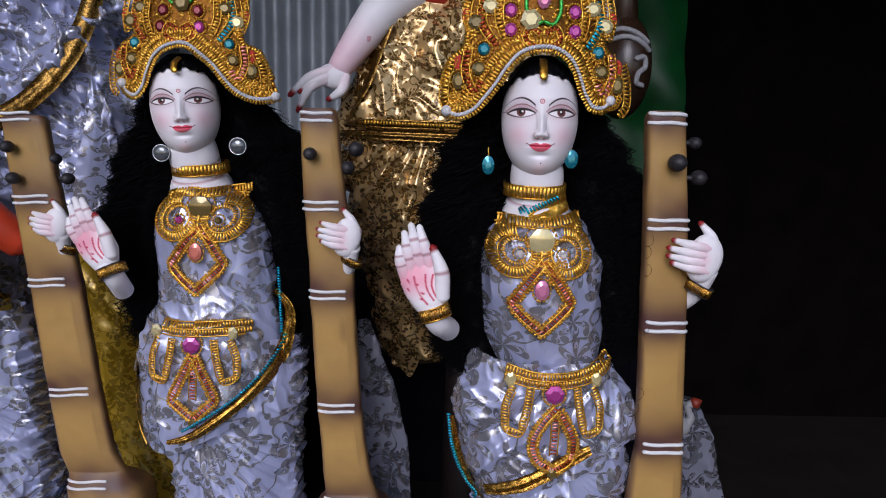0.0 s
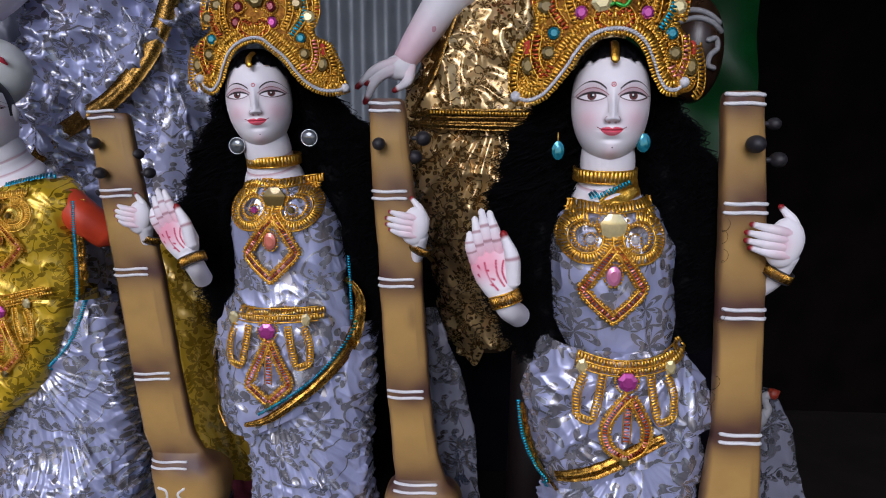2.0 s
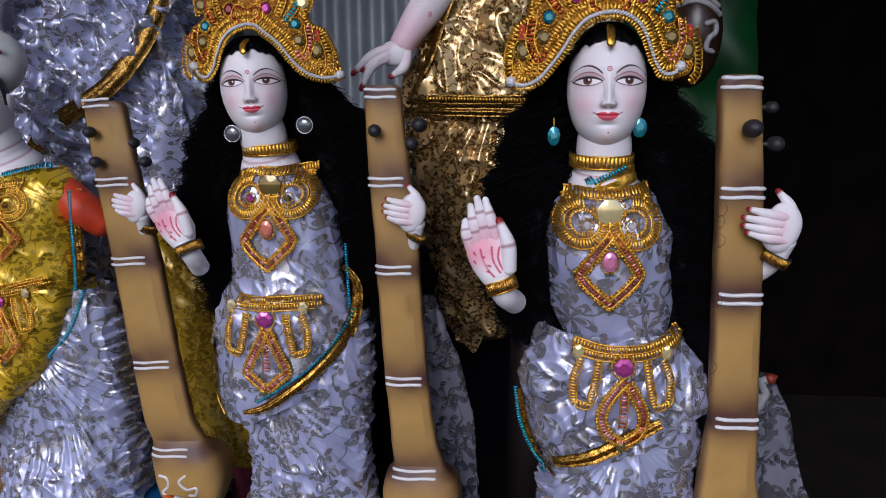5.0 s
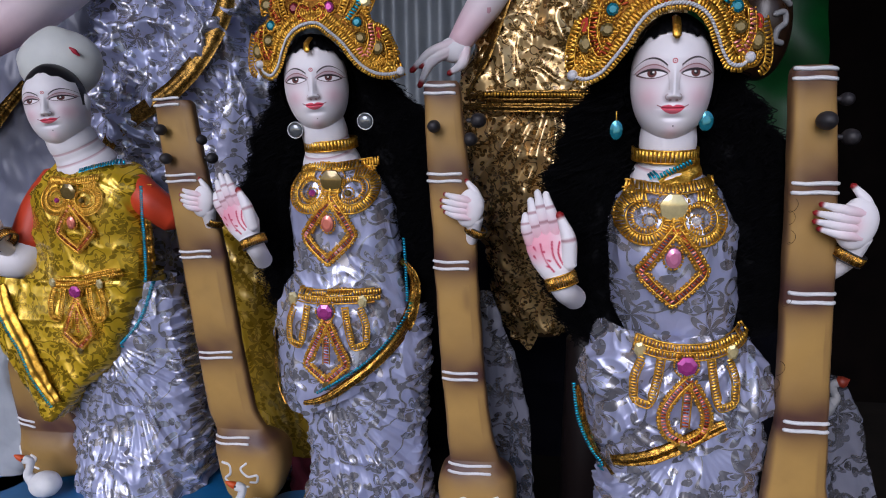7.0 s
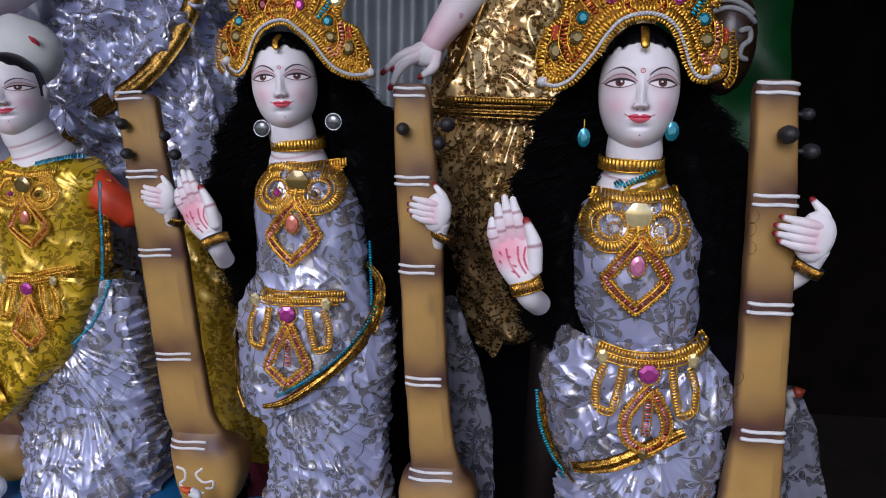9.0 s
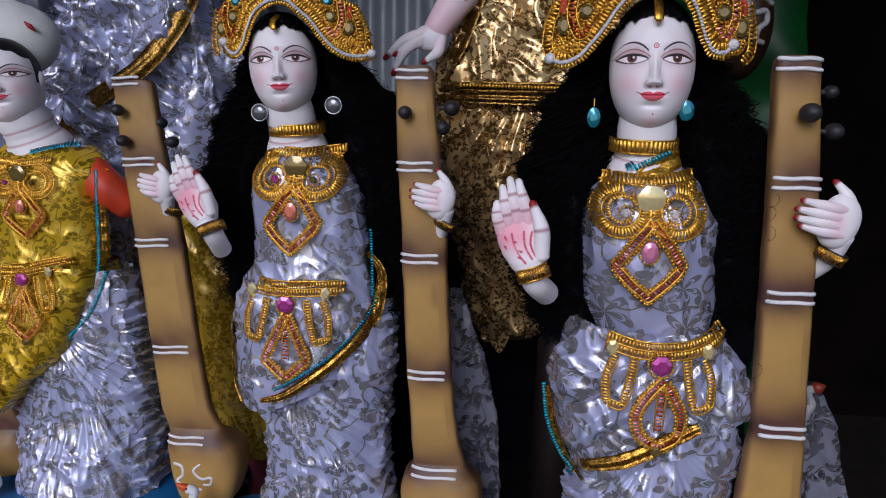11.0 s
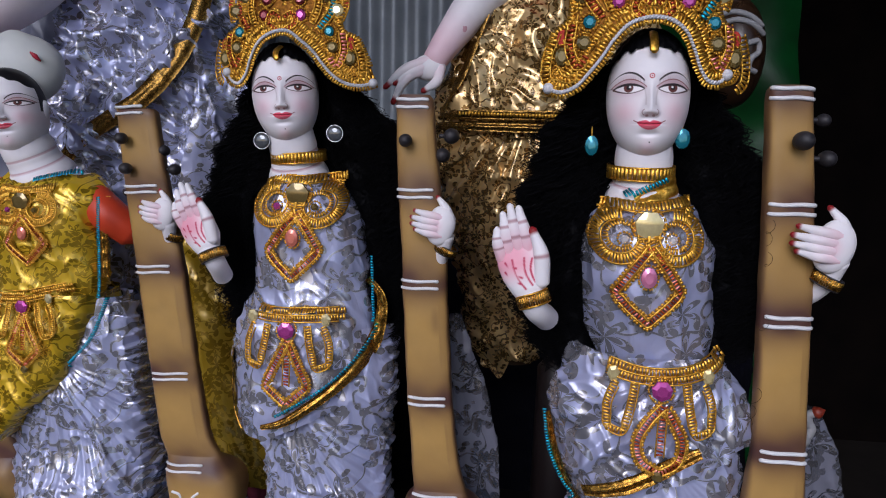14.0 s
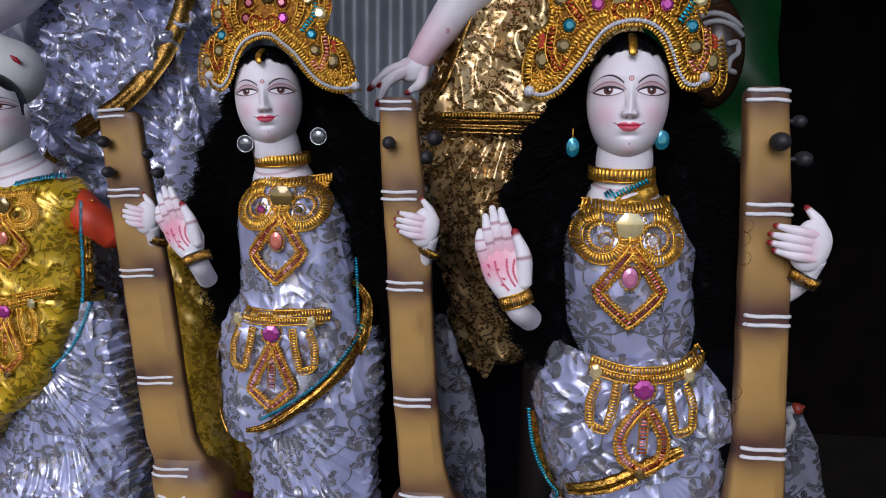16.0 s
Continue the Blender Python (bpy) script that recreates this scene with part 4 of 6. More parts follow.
def necklace(name, label, c, u, face, base, middle, drop, side, lean=0.0, wide=1.0):
    """A breast ornament: a bar, two scrolls, a large middle stone and a lozenge pendant."""
    ob = thing(name, base, label, "necklace", "necklaces")
    at = lambda x, z: (c[0] + u * wide * x + lean * u * z, c[1] + u * z)
    bar = spline([at(-74, 34), at(-50, 32), at(0, 28), at(45, 34), at(82, 40)], 80)
    part("bar_braid", braid(Geo(), bar, 16 * u, 6 * u, face, 0.003), GOLD, ob)
    e = Geo()
    for k in (-1, 1):
        cord(e, offset(bar, k * 8 * u)[::8], 1.8 * u, face, 0.004, 60)
    part("bar_cord", e, GOLD, ob)
    for sx in (-1, 1):
        ring = [at(sx * (46 + 38 * math.cos(q)), -20 + 37 * math.sin(q)) for q in np.linspace(0.55 * np.pi, -1.25 * np.pi, 20)]
        ring = spline(ring, 90)
        part("scroll_braid", braid(Geo(), ring, 19 * u, 5 * u, face, 0.003), GOLD, ob)
        inner = spline([at(sx * (42 + 23 * math.cos(q)), -20 + 22 * math.sin(q)) for q in np.linspace(0.9 * np.pi, -0.75 * np.pi, 14)], 60)
        part("inner_braid", braid(Geo(), inner, 9 * u, 4.4 * u, face, 0.0035), GOLD, ob)
        r = Geo()
        for k in (-1, 1):
            cord(r, offset(ring, k * 9 * u)[::5], 2.0 * u, face, 0.0045, 90)
        part("scroll_cord", r, GOLD, ob)
        leaf = spline([at(sx * 60, 20), at(sx * 74, 28), at(sx * 66, 6)], 30)
        part("leaf_braid", braid(Geo(), leaf, 9 * u, 5 * u, face, 0.003), GOLD, ob)
        x, z = at(sx * 38, -24)
        stone_on(ob, x, z, 8 * u, 8 * u, side if sx < 0 or side is not GEM_PINK else GEM_BRONZE, face, True, u, 6)
    x, z = c
    stone_on(ob, x, z, 25 * u, 25 * u, middle, face, True, u, 7, 0.007)
    loz = [at(3, -38), at(-20, -70), at(-49, -116), at(-26, -140), at(6, -166), at(34, -138), at(57, -112), at(30, -70), at(5, -38)]
    path = np.concatenate([spline(loz[0:3], 30), spline(loz[2:5], 24)[1:], spline(loz[4:7], 24)[1:], spline(loz[6:9], 30)[1:]])
    part("pendant_braid", braid(Geo(), path, 11 * u, 5.6 * u, face, 0.004, gap=0.6, mat=(0, 0, 1)), [DARKFOIL, PINKFOIL], ob, "pink foil braid")
    r = Geo()
    for k in (-1, 1):
        cord(r, offset(path, k * 9.5 * u)[::4], 0, face, 0.0045, 150, beads=3.3 * u)
    for k in (-6, 6):
        cord(r, offset(path, k * u)[::4], 2.4 * u, face, 0.005, 110)
    part("pendant_beading", r, GOLD, ob)
    x, z = at(2, -86)
    stone_on(ob, x, z, 13 * u, 18 * u, drop, face, True, u, 14, 0.005)
    return ob


def belt(name, label, c, u, face, base, ends, foot=GEM_BRONZE, wide=1.0, lean=0.0, oval=False):
    """A waist belt with a round stone, two looped hangers and a leaf-shaped pendant."""
    ob = thing(name, base, label, "belt", "belts")
    at = lambda x, z: (c[0] + u * wide * x + lean * u * z, c[1] + u * z)
    band = spline([at(*p) for p in ends], 120)
    part("band_braid", braid(Geo(), offset(band, 6 * u), 12 * u, 5.4 * u, face, 0.004), GOLD, ob)
    part("band_braid", braid(Geo(), offset(band, -7 * u), 11 * u, 5.4 * u, face, 0.004), GOLD, ob)
    r = Geo()
    for k in (-14, 0, 14):
        cord(r, offset(band, k * u)[::8], 1.8 * u, face, 0.0055, 90)
    part("band_cord", r, GOLD, ob)
    stone_on(ob, c[0], c[1], 18 * u, 18 * u, GEM_PINK, face, True, u, 7, 0.008)
    for sx in (-1, 1):
        hang = np.concatenate([spline([at(sx * 42, 10), at(sx * 47, -26), at(sx * 58, -76)], 30), spline([at(sx * 58, -76), at(sx * 84, -72)], 12)[1:], spline([at(sx * 84, -72), at(sx * 86, -30), at(sx * 72, 10)], 30)[1:]])
        part("hanger_braid", braid(Geo(), hang, 11 * u, 5.4 * u, face, 0.004), GOLD, ob)
        rr = Geo()
        for k in (-1, 1):
            cord(rr, offset(hang, k * 6.5 * u)[::6], 1.6 * u, face, 0.005, 70)
        part("hanger_cord", rr, GOLD, ob)
        x, z = at(sx * 78, 22)
        stone_on(ob, x, z, 11 * u, 15 * u, GEM_GOLD, face, False, u, 6, 0.005)
    if oval:
        leaf = [at(4, -26), at(-18, -52), at(-36, -92), at(-28, -122), at(2, -140), at(30, -122), at(38, -92), at(22, -52), at(6, -26)]
        path = np.concatenate([spline(leaf[0:5], 60), spline(leaf[4:9], 60)[1:]])
    else:
        kite = [at(2, -20), at(-44, -114), at(0, -152), at(45, -112), at(4, -20)]
        path = np.concatenate([spline(kite[k:k + 2], 30)[(k > 0):] for k in range(4)])
    part("pendant_braid", braid(Geo(), path, 10 * u, 5.6 * u, face, 0.007, gap=0.6, mat=(0, 0, 1)), [DARKFOIL, PINKFOIL], ob, "pink foil braid")
    part("pendant_rib", braid(Geo(), spline([at(4, -34), at(1, -112)], 30), 10 * u, 5.6 * u, face, 0.007, gap=0.6, mat=(0, 0, 1)), [DARKFOIL, PINKFOIL], ob)
    r = Geo()
    for k in (-9, 9):
        cord(r, offset(path, k * u)[::5], 0, face, 0.007, 150, beads=3.3 * u)
    for k in (-6, 6):
        cord(r, offset(path, k * u)[::5], 2.2 * u, face, 0.008, 110)
    for k in (-7, 7):
        cord(r, [at(4 + k, -34), at(1 + k, -112)], 1.5 * u, face, 0.008, 30)
    part("pendant_beading", r, GOLD, ob)
    x, z = at(0, -147 if oval else -160)
    stone_on(ob, x, z, 10 * u, 11 * u, foot, face, False, u, 6, 0.006)
    return ob


def band_round(name, label, category, group, centre, axis, r, high, base, mat=GOLD, bars=46, rims=(RIBBON,), arc=1.0, squash=1.0):
    """A band of braid round a neck or wrist."""
    ob = thing(name, base, label, category, group)
    ax = Vector(axis).normalized()
    m = np.array(ax.to_track_quat("Z", "Y").to_matrix())
    b, g = Geo(), Geo()
    for k in range(bars):
        q = 2 * math.pi * k / bars
        o = m @ np.array((math.cos(q), math.sin(q) * squash, 0))
        t = m @ np.array((-math.sin(q), math.cos(q) * squash, 0))
        g.bar(np.array(centre) + o * r, t * r * math.pi / bars * 0.9, np.array(ax) * high / 2 * random.uniform(0.9, 1.08), o * 0.0022)
    part("band", g, mat, ob)
    for k, mm in zip((-1, 1), (rims * 2)[:2]):
        q = np.linspace(0, 2 * np.pi, 50)
        p = np.array(centre) + (m @ np.stack([np.cos(q) * r * 1.02, np.sin(q) * r * 1.02 * squash, 0 * q + k * high / 2])).T
        b = Geo().tube(p, 0.0014, 6)
        part("rim", b, mm, ob)
    return ob


def veena(name, label, sections, y, gourd, bands, pegs, base, marks=(), seed=0, tone=1.0):
    """A clay veena: a flat-fronted neck swelling into a gourd, with white fret marks and black tuning pegs.
    sections: (left, right, z); gourd: (x, z, rx, rz); bands: (x0, x1, z, slope)."""
    ob = thing(name, base, label, "veena", "veenas")
    x, z, rx, rz = gourd
    q = np.array(sorted((c, a, b) for a, b, c in sections))
    down = z - base[2]
    zs = np.r_[np.linspace(q[-1, 0], z + rz, 120), z + rz * np.cos(np.linspace(0.02, np.pi / 2, 40)), z - down * np.sin(np.linspace(0.05, np.pi / 2 - 0.03, 36))]
    zs = np.unique(zs)[::-1]
    nl, nr = np.interp(zs, q[:, 0], q[:, 1]), np.interp(zs, q[:, 0], q[:, 2])
    low = zs < z
    s = np.clip(1 - ((zs - z) / np.where(low, down, rz)) ** 2, 0, 1) ** np.where(low, 0.42, 0.5)
    slide = smooth(z - 0.3 * rz, z + 1.5 * rz, zs)
    mx = x * (1 - slide) + (nl + nr) / 2 * slide
    over_top = np.maximum(zs - z - rz, 0) * 1.4
    swell = lambda a, b, k=0.016: 0.5 * (a + b + np.sqrt((a - b) ** 2 + k * k) - k * k / np.sqrt((a - b) ** 2 + k * k) * 0.5)
    shrink = np.where(low, np.clip(s * 1.35, 0, 1), 1.0)
    half = swell((nr - nl) / 2 * shrink, rx * s - over_top)
    left, right = mx - half, mx + half
    deep = np.maximum(0.018 * np.where(low, s, 1), 0.020 * s + 0.042 * np.where(low, s, s**2.5))
    neck = Body(list(zip(left, right, zs, y + 0.018 + 0.5 * (deep - 0.018), deep)), 3.4)
    S = neck.surface(zs, 96)
    S[..., 1] += 0.0010 * wob(S, 26, seed)
    S[..., 0] += 0.0010 * wob(S, 30, seed + 2)
    cap = np.clip((zs[0] - zs) / 0.008, 0, 1) ** 0.5
    mid = S.mean(1, keepdims=True)
    S = mid + (S - mid) * (0.82 + 0.18 * cap)[:, None, None]
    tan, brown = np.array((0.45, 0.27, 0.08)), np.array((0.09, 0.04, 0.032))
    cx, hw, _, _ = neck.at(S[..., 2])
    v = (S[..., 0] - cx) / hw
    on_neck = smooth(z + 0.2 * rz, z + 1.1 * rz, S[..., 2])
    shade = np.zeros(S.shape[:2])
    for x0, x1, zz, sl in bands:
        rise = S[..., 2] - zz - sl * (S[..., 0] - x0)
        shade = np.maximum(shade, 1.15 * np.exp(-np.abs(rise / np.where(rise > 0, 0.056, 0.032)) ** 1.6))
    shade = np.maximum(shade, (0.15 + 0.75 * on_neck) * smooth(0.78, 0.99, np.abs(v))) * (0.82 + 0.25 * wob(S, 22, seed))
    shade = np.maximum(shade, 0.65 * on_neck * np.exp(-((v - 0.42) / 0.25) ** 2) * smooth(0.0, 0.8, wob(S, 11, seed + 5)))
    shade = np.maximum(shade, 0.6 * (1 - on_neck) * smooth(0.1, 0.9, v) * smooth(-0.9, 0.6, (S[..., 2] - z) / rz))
    # the neck's right side face and its edge are shaded by colour only
    shaded_from = 0.60 + 0.03 * wob(S, 6, seed + 1)
    shade = np.maximum(shade, on_neck * (0.26 * smooth(shaded_from, shaded_from + 0.05, v) + 0.30 * np.exp(-((v - shaded_from) / 0.035) ** 2)))
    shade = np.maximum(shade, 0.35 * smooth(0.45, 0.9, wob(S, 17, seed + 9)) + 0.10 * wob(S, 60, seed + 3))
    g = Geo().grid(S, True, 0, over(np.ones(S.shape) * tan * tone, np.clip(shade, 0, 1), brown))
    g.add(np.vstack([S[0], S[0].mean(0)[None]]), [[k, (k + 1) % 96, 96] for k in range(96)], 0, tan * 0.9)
    part("body", g, CLAY, ob, "tan painted neck and gourd, brown airbrushing, one side painted as shaded")
    nf = neck.front
    for x0, x1, zz, sl in bands:
        for k in (0.0065, -0.0065):
            xs = np.linspace(x0, x1, 16)
            q = np.stack([xs, zz + k + sl * (xs - x0) + 0.0006 * np.sin(np.arange(16) * 0.5 + seed + k * 900)], 1)
            part("fret", cord(Geo(), q, 0.0032, nf, 0.0003, 26), WHITEPAINT, ob)
    for pts in marks:
        part("painted_mark", cord(Geo(), pts, 0.0034, nf, -0.0003, 30), WHITEPAINT, ob)
    for px, pz, side, r in pegs:
        h = Geo()
        yy = y - 0.018 if not side else y + 0.02
        c = (px, yy, pz)
        h.ball(c, (r, r * 1.25, r * 0.95), 14, 18)
        peg = part("peg", h, BLACKKNOB, ob, "round black tuning peg")
        stem = Geo().tube([c, (px - side * 0.02, y + 0.018, pz)], 0.004, 8)
        part("stem", stem, BLACKKNOB, peg)
    return ob

# ---- the figure in silver with teal ear drops ----
def rows_of(spec):
    """(left point, right point, depth centre, half depth) to rows for Body."""
    return [(l[0], r[0], (l[1] + r[1]) / 2, y, h) for l, r, y, h in spec]


def chooser(*bodies, pad=0.005):
    """The front of whichever body stands foremost."""
    def face(x, z, off=0.0):
        ys = [np.where((np.asarray(z) >= b.t[0, 2] - 0.004) & (np.asarray(z) <= b.t[-1, 2] + 0.004) & (np.abs(x - b.at(z)[0]) < b.at(z)[1]), b.front(x, z), 9.0) for b in bodies]
        y = np.minimum.reduce(ys)
        return np.where(y > 8, bodies[0].front(x, z), y) - pad
    return face


PLINTH = 0.195


def plinth(base, w, d, label):
    g = Geo()
    rnd = []
    for z, k in ((0.0, 1.0), (PLINTH - 0.02, 1.0), (PLINTH - 0.005, 0.99), (PLINTH, 0.965)):
        a = np.linspace(0, 2 * np.pi, 64, endpoint=False)
        ca, sa = np.cos(a), np.sin(a)
        rnd.append(np.stack([base[0] + w * k * np.sign(ca) * np.abs(ca) ** 0.4, base[1] + d * k * np.sign(sa) * np.abs(sa) ** 0.4, 0 * a + z], -1))
    g.grid(np.array(rnd), True)
    g.add(np.vstack([rnd[-1], rnd[-1].mean(0)[None]]), [[k, (k + 1) % 64, 64] for k in range(64)])
    thing("plinth", (base[0], base[1], 0), label, "plinth", "plinths under the figures", geo=g, mats=BLUEPAINT, sharp=40)


def sari(name, label, base, parts, borders):
    ob = thing(name, base, label, "sari", "saris")
    for pname, geo, mat in parts:
        part(pname, geo, mat, ob)
    for pname, geo, mat in borders:
        part(pname, geo, mat, ob)
    return ob


def teal_edge(path, face, step=0.0045, width=0.006, off=0.010):
    return braid(Geo(), spline(path, 120), width, step, face, off, high=0.002)


U3 = 0.00083
B3 = ((0.228, 0.674)[0], 1.31, PLINTH)
torso3 = Body(smooth_rows(rows_of([((0.151, 1.006), (0.245, 1.007), 1.31, 0.045), ((0.125, 0.976), (0.274, 0.978), 1.305, 0.062), ((0.113, 0.924), (0.294, 0.927), 1.30, 0.074),
                                   ((0.116, 0.861), (0.301, 0.864), 1.30, 0.072), ((0.125, 0.805), (0.303, 0.809), 1.30, 0.068), ((0.143, 0.763), (0.300, 0.767), 1.30, 0.064), ((0.153, 0.730), (0.302, 0.734), 1.30, 0.066)])))
drape3 = Body(smooth_rows(rows_of([((0.115, 0.775), (0.312, 0.779), 1.30, 0.070), ((0.094, 0.748), (0.331, 0.754), 1.30, 0.073), ((0.077, 0.689), (0.355, 0.697), 1.30, 0.078),
                                   ((0.075, 0.630), (0.362, 0.640), 1.30, 0.082), ((0.094, 0.571), (0.363, 0.580), 1.30, 0.084), ((0.119, 0.526), (0.360, 0.535), 1.30, 0.084)])))
skirt3 = Body(smooth_rows(rows_of([((0.142, 0.672), (0.337, 0.678), 1.31, 0.07), ((0.120, 0.572), (0.363, 0.580), 1.31, 0.083), ((0.115, 0.500), (0.359, 0.510), 1.31, 0.088), ((0.108, 0.405), (0.368, 0.417), 1.31, 0.1), ((0.092, 0.263), (0.401, 0.280), 1.31, 0.11), ((0.082, 0.069), (0.434, 0.092), 1.31, 0.12)])))
face3 = chooser(torso3, drape3, skirt3, pad=0.017)


def hands3(g):
    raised_hand(g, (0.031, 0.868), -13, 0.128, xyz((0.058, 0.824), 1.25), 1.20)
    holding_hand(g, (0.433, 0.947), 0.066, 1.24, xyz((0.392, 0.829), 1.33))


mark3 = xyz((0.182, 1.168), 1.226)
place3 = figure("goddess_statue", "painted white clay goddess statue in silver dress with lowered gaze", mark3, 0.0645, -6, 0, xyz((0.193, 1.001), 1.31), torso3, hands3, B3, throat=0.64, chin=0.11)
hem3x, hem3z = np.array([(0.063, 0.669)[0], (0.093, 0.591)[0], (0.121, 0.537)[0], (0.215, 0.573)[0], (0.269, 0.602)[0], (0.362, 0.640)[0]]), np.array([(0.063, 0.669)[1], (0.093, 0.591)[1], (0.121, 0.537)[1], (0.215, 0.573)[1], (0.269, 0.602)[1], (0.362, 0.640)[1]])
hem3 = lambda x: np.interp(x, hem3x, hem3z)
sari("sari", "silver brocade sari with bronze and teal border, draped on the figure", B3, [
    ("bodice", cloth(torso3, torso3.t[-1, 2], torso3.t[0, 2], 0, 0, 0.0045, 3.0), SILVER),
    ("hip_drape", cloth(drape3, drape3.t[-1, 2], drape3.t[0, 2], 11, 0.017, 0.008, 5.0, hem=hem3, gather=(0.330, 0.782)), SILVER),
    ("pleated_skirt", cloth(skirt3, skirt3.t[-1, 2], PLINTH, 25, 0.0095, 0.005, 7.0, 190, 420, gather=(0.236, 0.606), frill=0.016), SILVER)], [
    ("border", ribbon([(0.120, 0.574), (0.159, 0.589), (0.202, 0.611), (0.244, 0.637), (0.277, 0.652)], [0.016, 0.022, 0.022, 0.016], drape3.front, 0.019, 1.0), BRONZE),
    ("side_border", ribbon([(0.065, 0.674), (0.079, 0.615), (0.103, 0.561), (0.125, 0.535)], [0.012, 0.016, 0.012], drape3.front, 0.010, 2.0), BRONZE),
    ("edging", teal_edge([(0.062, 0.679), (0.072, 0.615), (0.096, 0.563), (0.121, 0.533)], drape3.front), TEALFOIL),
    ("shoulder_edge", teal_edge([(0.164, 1.000), (0.191, 1.016), (0.216, 1.030)], torso3.front, 0.0042, 0.009), TEALFOIL),
    ("shoulder_band", ribbon([(0.176, 0.997), (0.203, 1.011), (0.235, 1.022)], [0.012, 0.03, 0.026], torso3.front, 0.006, 4.0, 40), GOLD)])
part_line = place3(np.array([(0.0, -0.55, 0.93), (0, -0.86, 0.72), (-0.005, -0.95, 0.60), (0, -0.98, 0.5)]))
wig("wig", "long black curly wig", place3, 0.0645, [(0.109, 1.191), (0.087, 1.133), (0.056, 1.086), (0.034, 1.021), (0.020, 0.932), (0.019, 0.859), (0.047, 0.784), (0.085, 0.728)],
    [(0.261, 1.191), (0.285, 1.142), (0.319, 1.096), (0.356, 1.046), (0.372, 0.972), (0.379, 0.893), (0.372, 0.811), (0.345, 0.754)], 1.305, torso3, B3, 5)
skin3 = lambda x, z: 1.222 + 2.6 * (np.asarray(x) - (0.171, 1.200)[0]) ** 2 + 0.22 * np.maximum(np.asarray(z) - (0.170, 1.230)[1], 0)
crown3 = crown("crown", "tall gilt crown with pink, teal and champagne stones", [(0.042, 1.155), (0.062, 1.147), (0.083, 1.154), (0.099, 1.171), (0.115, 1.192), (0.129, 1.214), (0.147, 1.233), (0.174, 1.242), (0.202, 1.239), (0.221, 1.226), (0.235, 1.202), (0.246, 1.177), (0.258, 1.163), (0.273, 1.162), (0.288, 1.176)],
               [(0.038, 1.169), (0.042, 1.204), (0.053, 1.231), (0.070, 1.244), (0.074, 1.268), (0.069, 1.313), (0.087, 1.371), (0.166, 1.413), (0.253, 1.369), (0.272, 1.311), (0.268, 1.267), (0.274, 1.245), (0.286, 1.234), (0.294, 1.204), (0.295, 1.181)],
               (0.179, 1.162), U3, skin3, ((0.176, 1.230)[0], 1.24, (0.176, 1.230)[1]), (DARKFOIL, PINKFOIL, TEALFOIL), 3)
rnd = random.Random(77)
wisps = Geo()
for z0 in (0.975, 0.93, 0.84, 0.735, 0.71):
    t = np.linspace(0, rnd.uniform(5, 11), 26)
    r, lean = rnd.uniform(0.004, 0.009), rnd.uniform(-0.0012, 0.0024)
    wisps.tube(np.stack([0.352 + rnd.uniform(-0.006, 0.004) + lean * t + r * np.sin(t), 1.236 - 0.0015 * np.cos(t * 1.3), z0 - 0.0028 * t + r * np.cos(t) * 0.8], 1), 0.0003, 4)
tagged(part("stray_curls", wisps, HAIR, bpy.data.objects["wig"], "stray black curls"), kind="stuff")
tk = thing("hair_ornament", tuple(part_line[2]), "gold braid pinned along the hair parting", "ornament", "hair ornaments")
part("braid", Geo().tube(part_line, 0.006, 8, flat=0.4), GOLD, tk)
choker3 = place3(np.array((0.0, 0.13, -2.0)))
band_round("choker", "narrow gold foil choker round the neck", "choker", "chokers", xyz((0.188, 1.040), 1.302), (0, -0.10, 1), 0.0468, 0.018, tuple(choker3), rims=(GOLD,))
necklace("necklace", "gold braid necklace with champagne stone and rose pendant", (0.191, 0.967), U3, chooser(torso3), ((0.191, 0.967)[0], 1.23, (0.198, 0.825)[1]), GEM_GOLD, GEM_ROSE, GEM_WHITE)
belt("waist_belt", "gold braid waist belt with purple stone", (0.217, 0.741), U3, face3, ((0.217, 0.741)[0], 1.22, (0.224, 0.608)[1]), [(-86, 34), (-40, 24), (0, 22), (50, 28), (90, 42), (113, 54)], oval=True)
band_round("bangle", "gold bangle with dark rims", "bangle", "bangles", xyz((0.036, 0.863), 1.20), (-0.35, 0.12, 1), 0.0215, 0.017, xyz((0.036, 0.863), 1.20), BRONZE, 40, (GOLD,))
band_round("bangle", "gold bangle with black beaded rim", "bangle", "bangles", xyz((0.439, 0.897), 1.252), (0.45, -0.2, 1), 0.0195, 0.015, xyz((0.439, 0.895), 1.258), BRONZE, 40, (BLACKKNOB,))
for p, r in (((0.111, 1.075), (0.0095, 0.0145)), ((0.235, 1.087), (0.0105, 0.0145))):
    e = thing("earring", xyz(p, 1.262), "teal teardrop ear ornament", "earring", "teal ear ornaments")
    part("stone", gem_geo((p[0], 1.262, p[1]), *r, 0.004, 12), GEM_TEAL, e, sharp=20)
    part("hook", Geo().tube([(p[0], 1.264, p[1] + r[1] - 0.002), (p[0], 1.266, p[1] + r[1] + 0.012)], 0.0009, 6), GOLD, e)
plinth((B3[0], 1.33), 0.24, 0.17, "blue painted plinth under the figure")
